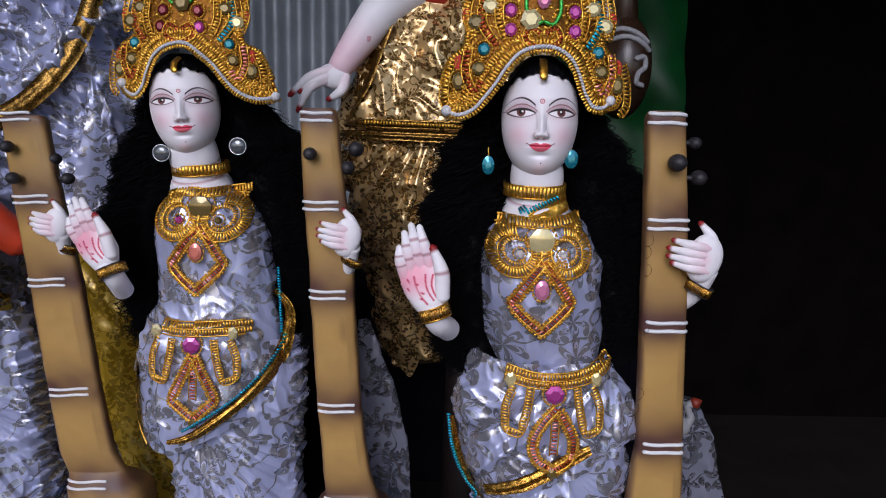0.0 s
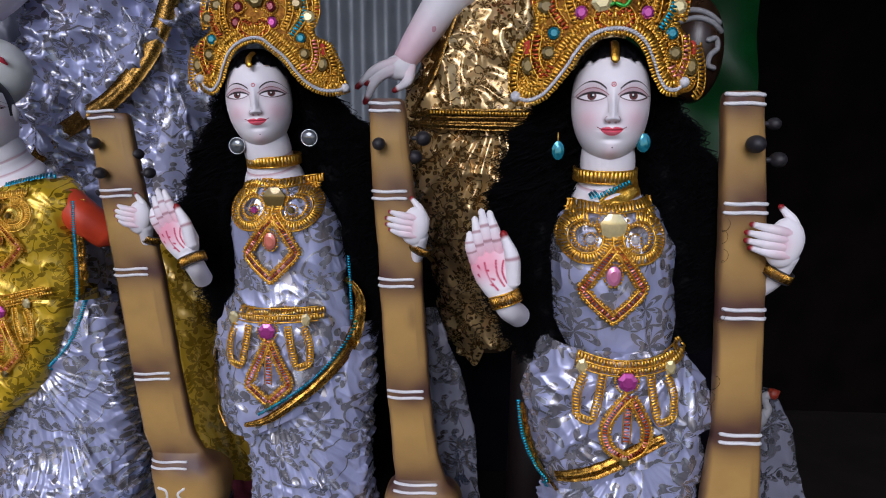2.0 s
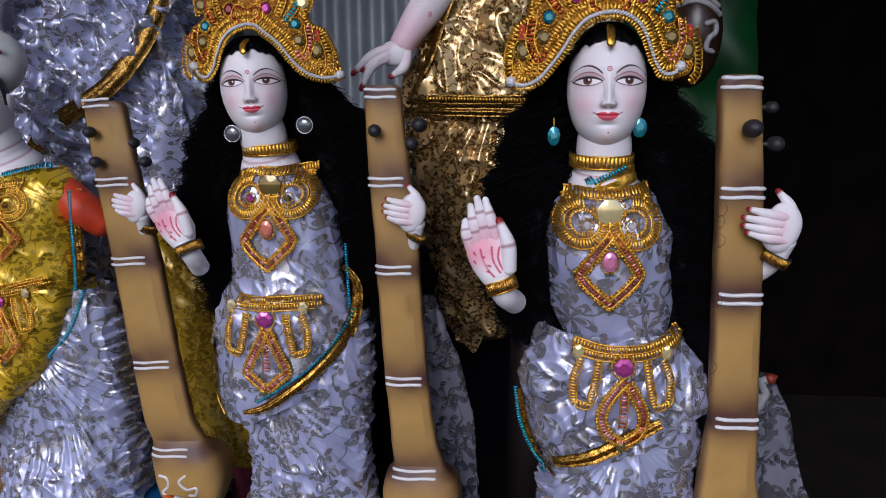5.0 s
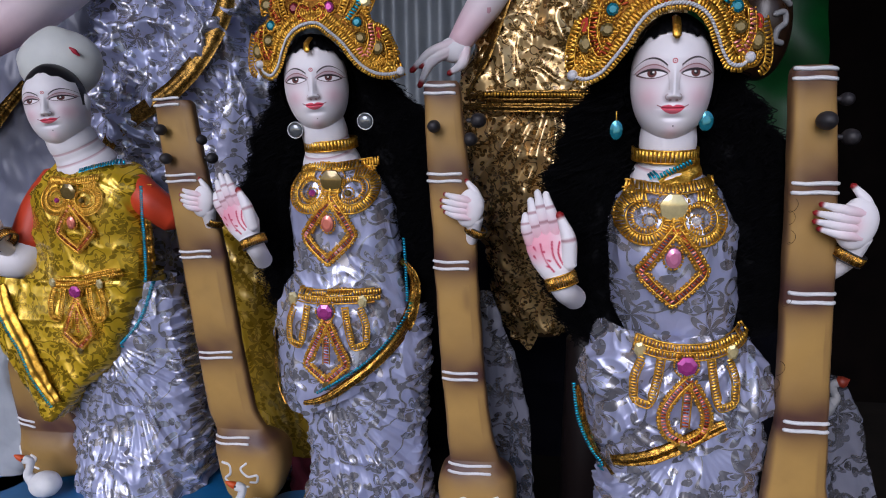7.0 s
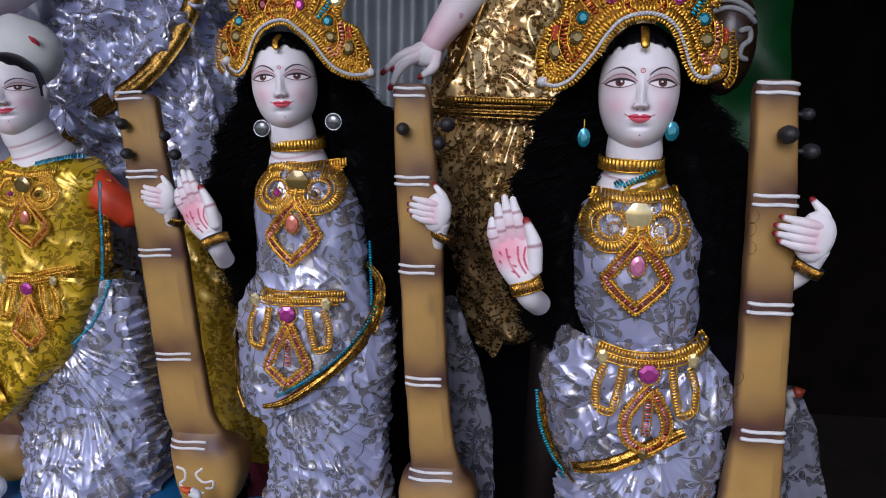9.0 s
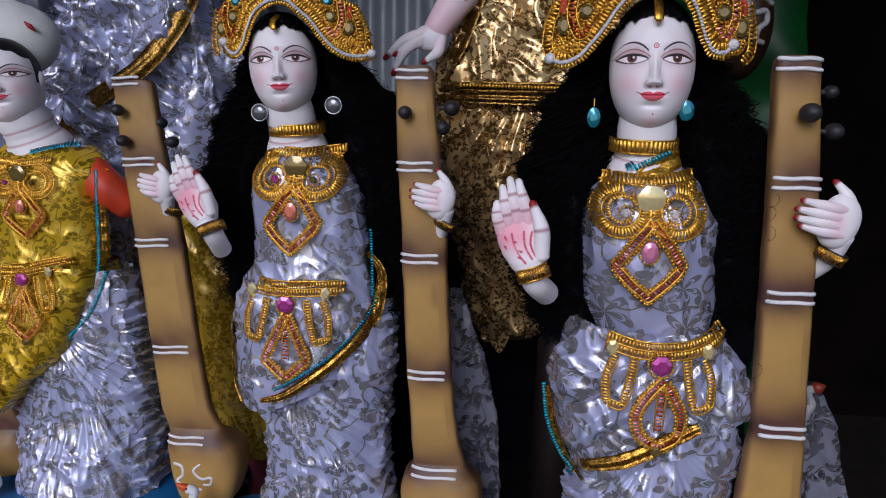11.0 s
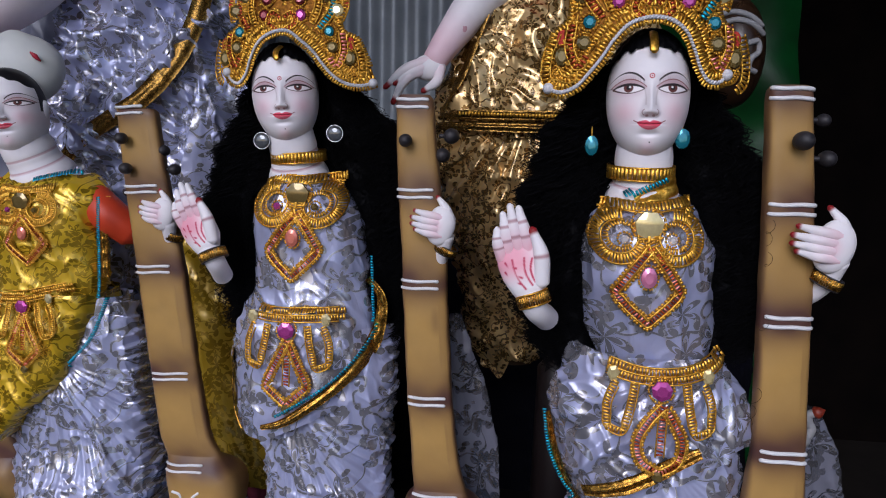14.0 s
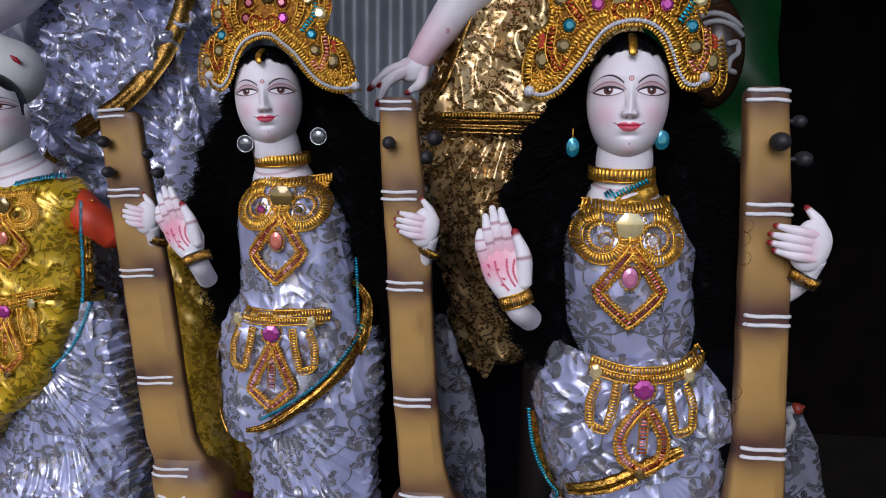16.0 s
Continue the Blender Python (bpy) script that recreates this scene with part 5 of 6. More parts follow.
veena("veena", "tan painted clay veena with white bands and black pegs", [((0.344, 1.161)[0], (0.401, 1.161)[0], (0.369, 1.161)[1]), ((0.352, 0.995)[0], (0.419, 0.995)[0], (0.382, 0.995)[1]), ((0.356, 0.894)[0], (0.427, 0.895)[0], (0.390, 0.894)[1]), ((0.359, 0.824)[0], (0.429, 0.826)[0], (0.396, 0.825)[1]), ((0.365, 0.634)[0], (0.440, 0.637)[0], (0.404, 0.635)[1]), ((0.356, 0.529)[0], (0.447, 0.533)[0], (0.412, 0.531)[1]), ((0.350, 0.450)[0], (0.465, 0.455)[0], (0.418, 0.453)[1])],
      1.25, (*(0.411, 0.383), 0.0766, 0.0791), [((0.346, 1.150)[0], (0.401, 1.150)[0], (0.369, 1.150)[1], -0.02), ((0.356, 0.992)[0], (0.417, 0.993)[0], (0.382, 0.993)[1], 0.0), ((0.364, 0.833)[0], (0.428, 0.835)[0], (0.395, 0.834)[1], -0.01), ((0.374, 0.634)[0], (0.437, 0.636)[0], (0.411, 0.635)[1], -0.02)],
      [(*(0.384, 1.086), 0, 0.0135), (*(0.422, 1.115), 1, 0.010), (*(0.432, 1.063), 1, 0.0125)], ((0.413, 0.383)[0], 1.28, PLINTH), seed=3)

# ---- the figure in silver with clear ear discs ----
U2 = 0.00101
B2 = ((-0.402, 0.573)[0], 1.51, PLINTH)
torso2 = Body(smooth_rows(rows_of([((-0.437, 1.018), (-0.341, 1.019), 1.51, 0.045), ((-0.468, 0.986), (-0.303, 0.988), 1.505, 0.062), ((-0.487, 0.937), (-0.282, 0.940), 1.50, 0.074),
                                   ((-0.481, 0.882), (-0.268, 0.886), 1.50, 0.074), ((-0.480, 0.815), (-0.261, 0.819), 1.50, 0.074), ((-0.493, 0.769), (-0.253, 0.774), 1.50, 0.078), ((-0.504, 0.735), (-0.247, 0.741), 1.50, 0.082)])))
drape2 = Body(smooth_rows(rows_of([((-0.501, 0.769), (-0.251, 0.775), 1.50, 0.082), ((-0.514, 0.723), (-0.243, 0.729), 1.50, 0.09), ((-0.523, 0.641), (-0.249, 0.648), 1.50, 0.095),
                                   ((-0.520, 0.569), (-0.275, 0.577), 1.50, 0.095), ((-0.503, 0.515), (-0.311, 0.521), 1.50, 0.09)])))
skirt2 = Body(smooth_rows(rows_of([((-0.463, 0.736), (-0.225, 0.741), 1.515, 0.075), ((-0.470, 0.642), (-0.208, 0.649), 1.515, 0.085), ((-0.469, 0.522), (-0.219, 0.530), 1.515, 0.088), ((-0.467, 0.424), (-0.230, 0.433), 1.515, 0.09), ((-0.474, 0.322), (-0.210, 0.333), 1.515, 0.1), ((-0.510, 0.150), (-0.201, 0.166), 1.515, 0.12)])))
face2 = chooser(torso2, drape2, skirt2)


def hands2(g):
    raised_hand(g, (-0.529, 0.881), -21, 0.128, xyz((-0.527, 0.828), 1.45), 1.40)
    holding_hand(g, (-0.124, 0.937), 0.063, 1.445, xyz((-0.160, 0.810), 1.54))


mark2 = xyz((-0.402, 1.182), 1.415)
place2 = figure("goddess_statue", "painted white clay goddess statue turned slightly aside, in silver dress", mark2, 0.0625, 11, -4, xyz((-0.400, 1.012), 1.51), torso2, hands2, B2, wide=1.06, throat=0.70, chin=0.13)
hem2x, hem2z = np.array([(-0.523, 0.641)[0], (-0.513, 0.569)[0], (-0.485, 0.536)[0], (-0.438, 0.528)[0], (-0.367, 0.574)[0], (-0.302, 0.629)[0], (-0.256, 0.683)[0], (-0.238, 0.741)[0]]), np.array([(-0.523, 0.641)[1], (-0.513, 0.569)[1], (-0.485, 0.536)[1], (-0.438, 0.528)[1], (-0.367, 0.574)[1], (-0.302, 0.629)[1], (-0.256, 0.683)[1], (-0.238, 0.741)[1]])
hem2 = lambda x: np.interp(x, hem2x, hem2z)
sari("sari", "silver brocade sari with bronze border curving over the hips", B2, [
    ("bodice", cloth(torso2, torso2.t[-1, 2], torso2.t[0, 2], 60, 0.003, 0.004, 13.0), SILVER),
    ("hip_drape", cloth(drape2, drape2.t[-1, 2], drape2.t[0, 2], 9, 0.006, 0.006, 15.0, hem=hem2, gather=(-0.259, 0.808)), SILVER),
    ("pleated_skirt", cloth(skirt2, skirt2.t[-1, 2], PLINTH, 25, 0.0095, 0.005, 17.0, 190, 420, gather=(-0.401, 0.585), frill=0.018), SILVER)], [
    ("border", ribbon([(-0.256, 0.833), (-0.233, 0.801), (-0.234, 0.747), (-0.253, 0.697), (-0.292, 0.651), (-0.348, 0.606), (-0.402, 0.572), (-0.438, 0.562)], [0.008, 0.02, 0.026, 0.024, 0.02, 0.018, 0.01], chooser(drape2, torso2), 0.011, 1.0), BRONZE),
    ("side_border", ribbon([(-0.514, 0.688), (-0.515, 0.629), (-0.506, 0.570), (-0.490, 0.543)], [0.010, 0.012, 0.010], drape2.front, 0.010, 2.0), BRONZE),
    ("edging", teal_edge([(-0.251, 0.875), (-0.248, 0.800), (-0.249, 0.741), (-0.272, 0.697), (-0.314, 0.651), (-0.370, 0.610), (-0.409, 0.586)], chooser(drape2, torso2), 0.005, 0.006, 0.011), TEALFOIL)])
wig("wig", "long black curly wig", place2, 0.0625, [(-0.474, 1.216), (-0.492, 1.165), (-0.521, 1.108), (-0.553, 1.034), (-0.574, 0.969), (-0.564, 0.870), (-0.546, 0.780), (-0.533, 0.711)],
    [(-0.334, 1.216), (-0.294, 1.165), (-0.247, 1.125), (-0.219, 1.068), (-0.212, 0.973), (-0.201, 0.865), (-0.202, 0.764), (-0.217, 0.695)], 1.505, torso2, B2, 9)
skin2 = lambda x, z: 1.408 + 2.4 * (np.asarray(x) - (-0.385, 1.224)[0]) ** 2 + 0.22 * np.maximum(np.asarray(z) - (-0.384, 1.248)[1], 0)
crown("crown", "tall gilt crown with pink drop stone and green cord", [(-0.507, 1.199), (-0.496, 1.180), (-0.481, 1.174), (-0.466, 1.186), (-0.454, 1.213), (-0.439, 1.239), (-0.416, 1.255), (-0.385, 1.259), (-0.361, 1.243), (-0.341, 1.226), (-0.325, 1.205), (-0.307, 1.186), (-0.286, 1.175), (-0.263, 1.174), (-0.242, 1.181)],
      [(-0.517, 1.200), (-0.513, 1.229), (-0.503, 1.260), (-0.485, 1.270), (-0.472, 1.291), (-0.472, 1.337), (-0.456, 1.392), (-0.390, 1.437), (-0.316, 1.391), (-0.291, 1.336), (-0.303, 1.290), (-0.291, 1.262), (-0.274, 1.256), (-0.259, 1.229), (-0.248, 1.195)],
      (-0.396, 1.186), U2 * 0.80, skin2, ((-0.392, 1.262)[0], 1.43, (-0.392, 1.262)[1]), (DARKFOIL, PINKFOIL, TEALFOIL), 4, GEM_WINE, GEM_BRONZE, (3, 172, GEM_BRONZE), 38)
pl2 = place2(np.array([(0.05, -0.60, 0.90), (-0.03, -0.86, 0.75), (-0.05, -0.95, 0.60), (-0.02, -0.98, 0.52)]))
tk = thing("hair_ornament", tuple(pl2[2]), "gold braid pinned along the hair parting", "ornament", "hair ornaments")
part("braid", Geo().tube(pl2, 0.0055, 8, flat=0.4), GOLD, tk)
band_round("choker", "narrow gold foil choker round the neck", "choker", "chokers", xyz((-0.397, 1.051), 1.50), (-0.06, -0.10, 1), 0.0495, 0.018, xyz((-0.397, 1.051), 1.50), rims=(GOLD,))
necklace("necklace", "gold braid necklace with bronze stone and coral pendant", (-0.377, 0.984), U2 * 0.88, chooser(torso2), ((-0.377, 0.984)[0], 1.43, (-0.383, 0.841)[1]), GEM_BRONZE, GEM_CORAL, GEM_PINK, lean=0.10)
belt("waist_belt", "gold braid waist belt with purple stone", (-0.390, 0.743), U2 * 0.88, face2, ((-0.390, 0.743)[0], 1.42, (-0.396, 0.598)[1]), [(-64, 32), (-30, 30), (0, 30), (50, 32), (112, 34)])
band_round("bangle", "gold bangle with dark rims", "bangle", "bangles", xyz((-0.521, 0.874), 1.40), (-0.45, 0.12, 1), 0.0225, 0.017, xyz((-0.521, 0.874), 1.40), BRONZE, 40, (BLACKKNOB,))
band_round("bangle", "gold bangle with black beaded rim", "bangle", "bangles", xyz((-0.113, 0.893), 1.456), (0.5, -0.2, 1), 0.019, 0.014, xyz((-0.113, 0.891), 1.462), BRONZE, 40, (BLACKKNOB,))
for p in ((-0.449, 1.077), (-0.315, 1.092)):
    e = thing("earring", xyz(p, 1.452), "clear glass ear disc in a thin rim", "earring", "clear ear discs")
    part("disc", gem_geo((p[0], 1.452, p[1]), 0.0145, 0.0145, 0.005, 16), GEM_CLEAR, e)
    part("rim", Geo().tube([(p[0] + 0.0147 * math.cos(q), 1.450, p[1] + 0.0147 * math.sin(q)) for q in np.linspace(0, 6.283, 30)], 0.0008, 6), RIBBON, e)
plinth((B2[0], 1.53), 0.24, 0.17, "blue painted plinth under the figure")
veena("veena", "tan painted clay veena leaning beside the figure", [((-0.208, 1.162)[0], (-0.143, 1.162)[0], (-0.181, 1.162)[1]), ((-0.207, 1.069)[0], (-0.135, 1.069)[0], (-0.182, 1.069)[1]), ((-0.203, 0.988)[0], (-0.125, 0.988)[0], (-0.183, 0.988)[1]), ((-0.195, 0.884)[0], (-0.111, 0.885)[0], (-0.184, 0.884)[1]), ((-0.193, 0.820)[0], (-0.111, 0.821)[0], (-0.185, 0.820)[1]), ((-0.181, 0.609)[0], (-0.097, 0.612)[0], (-0.188, 0.609)[1]), ((-0.171, 0.494)[0], (-0.083, 0.497)[0], (-0.189, 0.493)[1]), ((-0.168, 0.435)[0], (-0.070, 0.439)[0], (-0.190, 0.434)[1])],
      1.455, (*(-0.111, 0.359), 0.0787, 0.0828), [((-0.206, 1.147)[0], (-0.151, 1.147)[0], (-0.181, 1.147)[1], -0.01), ((-0.203, 0.989)[0], (-0.140, 0.989)[0], (-0.183, 0.989)[1], 0.01), ((-0.193, 0.825)[0], (-0.127, 0.826)[0], (-0.185, 0.825)[1], 0.01), ((-0.177, 0.606)[0], (-0.110, 0.608)[0], (-0.188, 0.606)[1], 0.01), ((-0.166, 0.417)[0], (-0.083, 0.420)[0], (-0.190, 0.416)[1], 0.01)],
      [(*(-0.186, 1.082), 0, 0.012), (*(-0.110, 1.092), 1, 0.0145), (*(-0.125, 1.058), 1, 0.0135)], ((-0.111, 0.359)[0], 1.49, PLINTH), [[(-0.146, 0.357), (-0.132, 0.362), (-0.123, 0.346), (-0.132, 0.321)], [(-0.067, 0.367), (-0.084, 0.360), (-0.088, 0.342), (-0.076, 0.318)]], seed=8)

# ---- the figure in yellow with a bare plaster cap ----
U1 = 0.00112
B1 = ((-1.019, 0.415)[0], 1.71, PLINTH)
torso1 = Body(smooth_rows(rows_of([((-1.157, 0.997), (-0.964, 1.003), 1.72, 0.05), ((-1.187, 0.962), (-0.924, 0.971), 1.71, 0.07), ((-1.216, 0.890), (-0.930, 0.893), 1.70, 0.082),
                                   ((-1.213, 0.820), (-0.928, 0.825), 1.70, 0.08), ((-1.211, 0.763), (-0.928, 0.769), 1.70, 0.08), ((-1.257, 0.718), (-0.935, 0.727), 1.70, 0.084)])))
drape1 = Body(smooth_rows(rows_of([((-1.285, 0.732), (-0.922, 0.741), 1.70, 0.094), ((-1.319, 0.673), (-0.930, 0.684), 1.70, 0.108), ((-1.289, 0.569), (-0.968, 0.582), 1.70, 0.120), ((-1.230, 0.481), (-1.050, 0.489), 1.70, 0.124), ((-1.167, 0.397), (-1.138, 0.399), 1.70, 0.126)])), 5.0)
skirt1 = Body(smooth_rows(rows_of([((-1.108, 0.722), (-0.879, 0.728), 1.71, 0.07), ((-1.152, 0.619), (-0.858, 0.629), 1.71, 0.085), ((-1.155, 0.469), (-0.844, 0.484), 1.71, 0.092), ((-1.154, 0.345), (-0.829, 0.365), 1.71, 0.105), ((-1.155, 0.202), (-0.822, 0.226), 1.71, 0.15), ((-1.198, -0.018), (-0.820, 0.018), 1.71, 0.20)])))
face1 = chooser(drape1, torso1, skirt1)


def hands1(g):
    raised_hand(g, (-1.249, 0.830), -18, 0.126, xyz((-1.239, 0.791), 1.66), 1.60)
    holding_hand(g, (-0.721, 0.927), 0.062, 1.595, xyz((-0.808, 0.820), 1.71))


def sleeves_and_cap(g, place):
    red = np.array((0.58, 0.055, 0.018))
    for pts, rr in (([xyz((-1.157, 0.962), 1.72), xyz((-1.196, 0.897), 1.70), xyz((-1.220, 0.813), 1.68)], [0.042, 0.046, 0.052]), ([xyz((-0.954, 0.944), 1.71), xyz((-0.911, 0.909), 1.70), xyz((-0.868, 0.869), 1.72)], [0.040, 0.041, 0.038])):
        p = spline(np.c_[np.array(pts), rr], 20)
        g.tube(p[:, :3], p[:, 3], 20, 0, np.ones((20, 3)) * red)
    limb(g, [xyz((-1.220, 0.813), 1.68), xyz((-1.238, 0.774), 1.66), xyz((-1.315, 0.804), 1.61)], [0.045, 0.048, 0.026])
    th = np.linspace(0.02, np.pi, 40)[:, None]
    ph = np.linspace(-np.pi, np.pi, 80, endpoint=False)[None]
    X, Y, Z = 0.08 + 1.25 * np.sin(th) * np.sin(ph), -0.80 * np.sin(th) * np.cos(ph) + 0.82, 1.24 + 1.20 * np.cos(th) * np.where(np.cos(th) > 0, 1 + 0.12 * np.exp(-((np.sin(th) * np.sin(ph)) / 0.4) ** 2), 1.15) + 0 * ph
    P = place(np.stack([X, Y, Z], -1))
    P += 0.0015 * wob(P, 40, 3)[..., None]
    g.grid(P, True, 0, np.ones(P.shape) * (0.66, 0.68, 0.66))
    leaf = place(np.array([(0.72, 0.05, 1.60), (0.83, 0.06, 1.45), (0.93, 0.10, 1.28)]))
    g.tube(leaf, [0.002, 0.006, 0.002], 8, 0, np.ones((3, 3)) * (0.42, 0.02, 0.04))
    g.ball(place(np.array((0.86, -0.05, -0.45))), (0.008, 0.012, 0.02), 10, 12, 0, WHITE)


mark1 = xyz((-1.094, 1.162), 1.612)
figure("goddess_statue", "painted clay goddess statue with unfinished white cap and red sleeves", mark1, 0.0615, 17, -7, xyz((-1.081, 0.992), 1.72), torso1, hands1, B1, True, sleeves_and_cap, wide=1.22, throat=0.90, chin=0.36)
sari("sari", "yellow foil bodice and pointed apron over a silver brocade skirt", B1, [
    ("bodice", cloth(torso1, torso1.t[-1, 2], torso1.t[0, 2], 0, 0, 0.0045, 23.0), YELLOW),
    ("apron", cloth(drape1, drape1.t[-1, 2], drape1.t[0, 2], 0, 0, 0.005, 25.0), YELLOW),
    ("pleated_skirt", cloth(skirt1, skirt1.t[-1, 2], PLINTH, 25, 0.0095, 0.006, 27.0, 190, 420, gather=(-1.024, 0.580), frill=0.026), SILVER)], [
    ("border", ribbon([(-1.250, 0.721), (-1.222, 0.656), (-1.179, 0.579), (-1.150, 0.514), (-1.112, 0.450)], [0.028, 0.034, 0.036, 0.034, 0.02], drape1.front, 0.012, 1.0), GOLD),
    ("side_border", ribbon([(-0.904, 0.953), (-0.911, 0.862), (-0.913, 0.768)], [0.016, 0.02, 0.02], torso1.front, 0.006, 3.0), BRONZE),
    ("edging", teal_edge([(-1.267, 0.711), (-1.237, 0.641), (-1.192, 0.564), (-1.169, 0.506), (-1.125, 0.438)], drape1.front, 0.006, 0.007, 0.014), TEALFOIL),
    ("edging", teal_edge([(-0.888, 0.955), (-0.892, 0.888), (-0.893, 0.822), (-0.900, 0.728), (-0.927, 0.631), (-0.969, 0.580)], face1, 0.0045, 0.008, 0.010), TEALFOIL),
    ("neck_edge", teal_edge([(-1.049, 0.980), (-1.009, 0.991), (-0.970, 1.001)], torso1.front, 0.0045, 0.010), TEALFOIL)])
necklace("necklace", "gold braid necklace with dull bronze stone and coral pendant", (-1.061, 0.941), U1 * 0.72, chooser(torso1), ((-1.061, 0.941)[0], 1.62, (-1.080, 0.792)[1]), GEM_BRONZE, GEM_CORAL, GEM_PINK, lean=-0.06)
belt("waist_belt", "gold braid waist belt with purple stone", (-1.050, 0.714), U1 * 0.75, face1, ((-1.050, 0.714)[0], 1.6, (-1.069, 0.554)[1]), [(-75, 22), (-30, 22), (0, 24), (50, 34), (120, 46)], wide=0.9, lean=-0.08)
band_round("bangle", "gold bangle with dark rims", "bangle", "bangles", xyz((-1.225, 0.830), 1.60), (-0.8, 0.1, 0.6), 0.026, 0.02, xyz((-1.225, 0.830), 1.60), BRONZE, 40, (BLACKKNOB,))
band_round("bangle", "gold bangle with dark rims", "bangle", "bangles", xyz((-0.707, 0.881), 1.612), (0.4, -0.2, 1), 0.019, 0.017, xyz((-0.707, 0.881), 1.612), BRONZE, 40, (BLACKKNOB,))
plinth((B1[0] - 0.02, 1.70), 0.34, 0.20, "blue painted plinth under the figure")
veena("veena", "tan painted clay veena leaning against the yellow figure", [((-0.826, 1.141)[0], (-0.740, 1.140)[0], (-0.784, 1.141)[1]), ((-0.813, 0.974)[0], (-0.717, 0.975)[0], (-0.799, 0.974)[1]), ((-0.795, 0.806)[0], (-0.688, 0.808)[0], (-0.815, 0.805)[1]), ((-0.772, 0.575)[0], (-0.663, 0.579)[0], (-0.837, 0.572)[1]), ((-0.758, 0.444)[0], (-0.643, 0.451)[0], (-0.849, 0.439)[1]), ((-0.749, 0.381)[0], (-0.625, 0.389)[0], (-0.855, 0.374)[1])],
      1.60, (*(-0.660, 0.326), 0.0828, 0.0771), [((-0.826, 1.136)[0], (-0.764, 1.136)[0], (-0.784, 1.136)[1], 0.05), ((-0.813, 0.973)[0], (-0.739, 0.973)[0], (-0.799, 0.973)[1], 0.05), ((-0.795, 0.803)[0], (-0.717, 0.805)[0], (-0.815, 0.803)[1], 0.06), ((-0.764, 0.572)[0], (-0.684, 0.576)[0], (-0.837, 0.569)[1], 0.06), ((-0.737, 0.375)[0], (-0.652, 0.380)[0], (-0.856, 0.367)[1], 0.04)],
      [(*(-0.800, 1.079), 0, 0.0125), (*(-0.793, 1.018), 0, 0.0125), (*(-0.730, 1.056), 1, 0.0125), (*(-0.707, 1.017), 1, 0.0125)], ((-0.665, 0.250)[0], 1.64, PLINTH), [[(-0.718, 0.316), (-0.700, 0.313), (-0.698, 0.291), (-0.713, 0.273), (-0.705, 0.267)], [(-0.656, 0.320), (-0.671, 0.305), (-0.654, 0.286), (-0.632, 0.290), (-0.635, 0.273), (-0.650, 0.272)], [(-0.687, 0.257), (-0.656, 0.259)]], seed=15)

# ---- large figures behind ----
big_silver = Body(smooth_rows(rows_of([((-1.160, 1.735), (-0.739, 1.720), 2.06, 0.12), ((-1.204, 1.519), (-0.736, 1.510), 2.05, 0.13), ((-1.266, 1.297), (-0.730, 1.294), 2.04, 0.135), ((-1.284, 1.129), (-0.721, 1.132), 2.04, 0.135), ((-1.307, 0.878), (-0.742, 0.891), 2.05, 0.13), ((-1.369, 0.417), (-0.735, 0.450), 2.06, 0.14), ((-1.418, -0.109), (-0.729, -0.048), 2.06, 0.15)])))
base_s = ((-1.050, 0.097)[0], 2.06, 0.0)
g = Geo()
limb(g, [xyz((-1.139, 1.593), 1.94), xyz((-1.192, 1.468), 1.88), xyz((-1.259, 1.373), 1.80), xyz((-1.392, 1.277), 1.74), xyz((-1.589, 1.140), 1.70)], [0.075, 0.07, 0.062, 0.052, 0.045], 24, (0.2, 0.6))
g.ball(xyz((-0.968, 1.977), 2.05), (0.10, 0.10, 0.13), 20, 24, 0, WHITE)
g.tube([xyz((-0.973, 1.853), 2.05), xyz((-0.980, 1.686), 2.05)], [0.06, 0.09], 20, 0, WHITE)
p = spline(np.array([(*xyz((-1.067, 1.675), 1.98), 0.085), (*xyz((-1.116, 1.578), 1.94), 0.088), (*xyz((-1.142, 1.506), 1.89), 0.088)]), 16)
g.tube(p[:, :3], p[:, 3], 24, 0, np.ones((16, 3)) * (0.55, 0.06, 0.018))
S = big_silver.surface(np.linspace(big_silver.t[-1, 2], 0.0, 30), 40)
S[..., :2] = (S[..., :2] - S[..., :2].mean(1, keepdims=True)) * 0.72 + S[..., :2].mean(1, keepdims=True)
g.grid(S, True, 0, np.ones((30, 40, 3)) * WHITE)
thing("large_statue", base_s, "large painted clay figure with pink-tinted arm and red sleeve", "statue", geo=g, mats=CLAY)
sb = sari("sari", "silver brocade sari with gold border on the large figure", base_s, [
    ("drape", cloth(big_silver, big_silver.t[-1, 2], 0.02, 9, 0.05, 0.024, 31.0, 260, 380, gather=(-0.590, 1.591)), SILVER)], [
    ("border", ribbon([(-0.769, 1.595), (-0.779, 1.468), (-0.802, 1.367), (-0.852, 1.265), (-0.926, 1.184), (-1.017, 1.128), (-1.111, 1.069), (-1.181, 0.990)], [0.03, 0.034, 0.04, 0.045, 0.045, 0.04, 0.04], big_silver.front, 0.036, 1.0), DARKBAND),
    ("tassel_fold", ribbon([(-0.794, 1.243), (-0.784, 1.147), (-0.799, 1.027), (-0.814, 0.889)], [0.006, 0.06, 0.09, 0.10], big_silver.front, 0.03, 3.0), SILVER)])

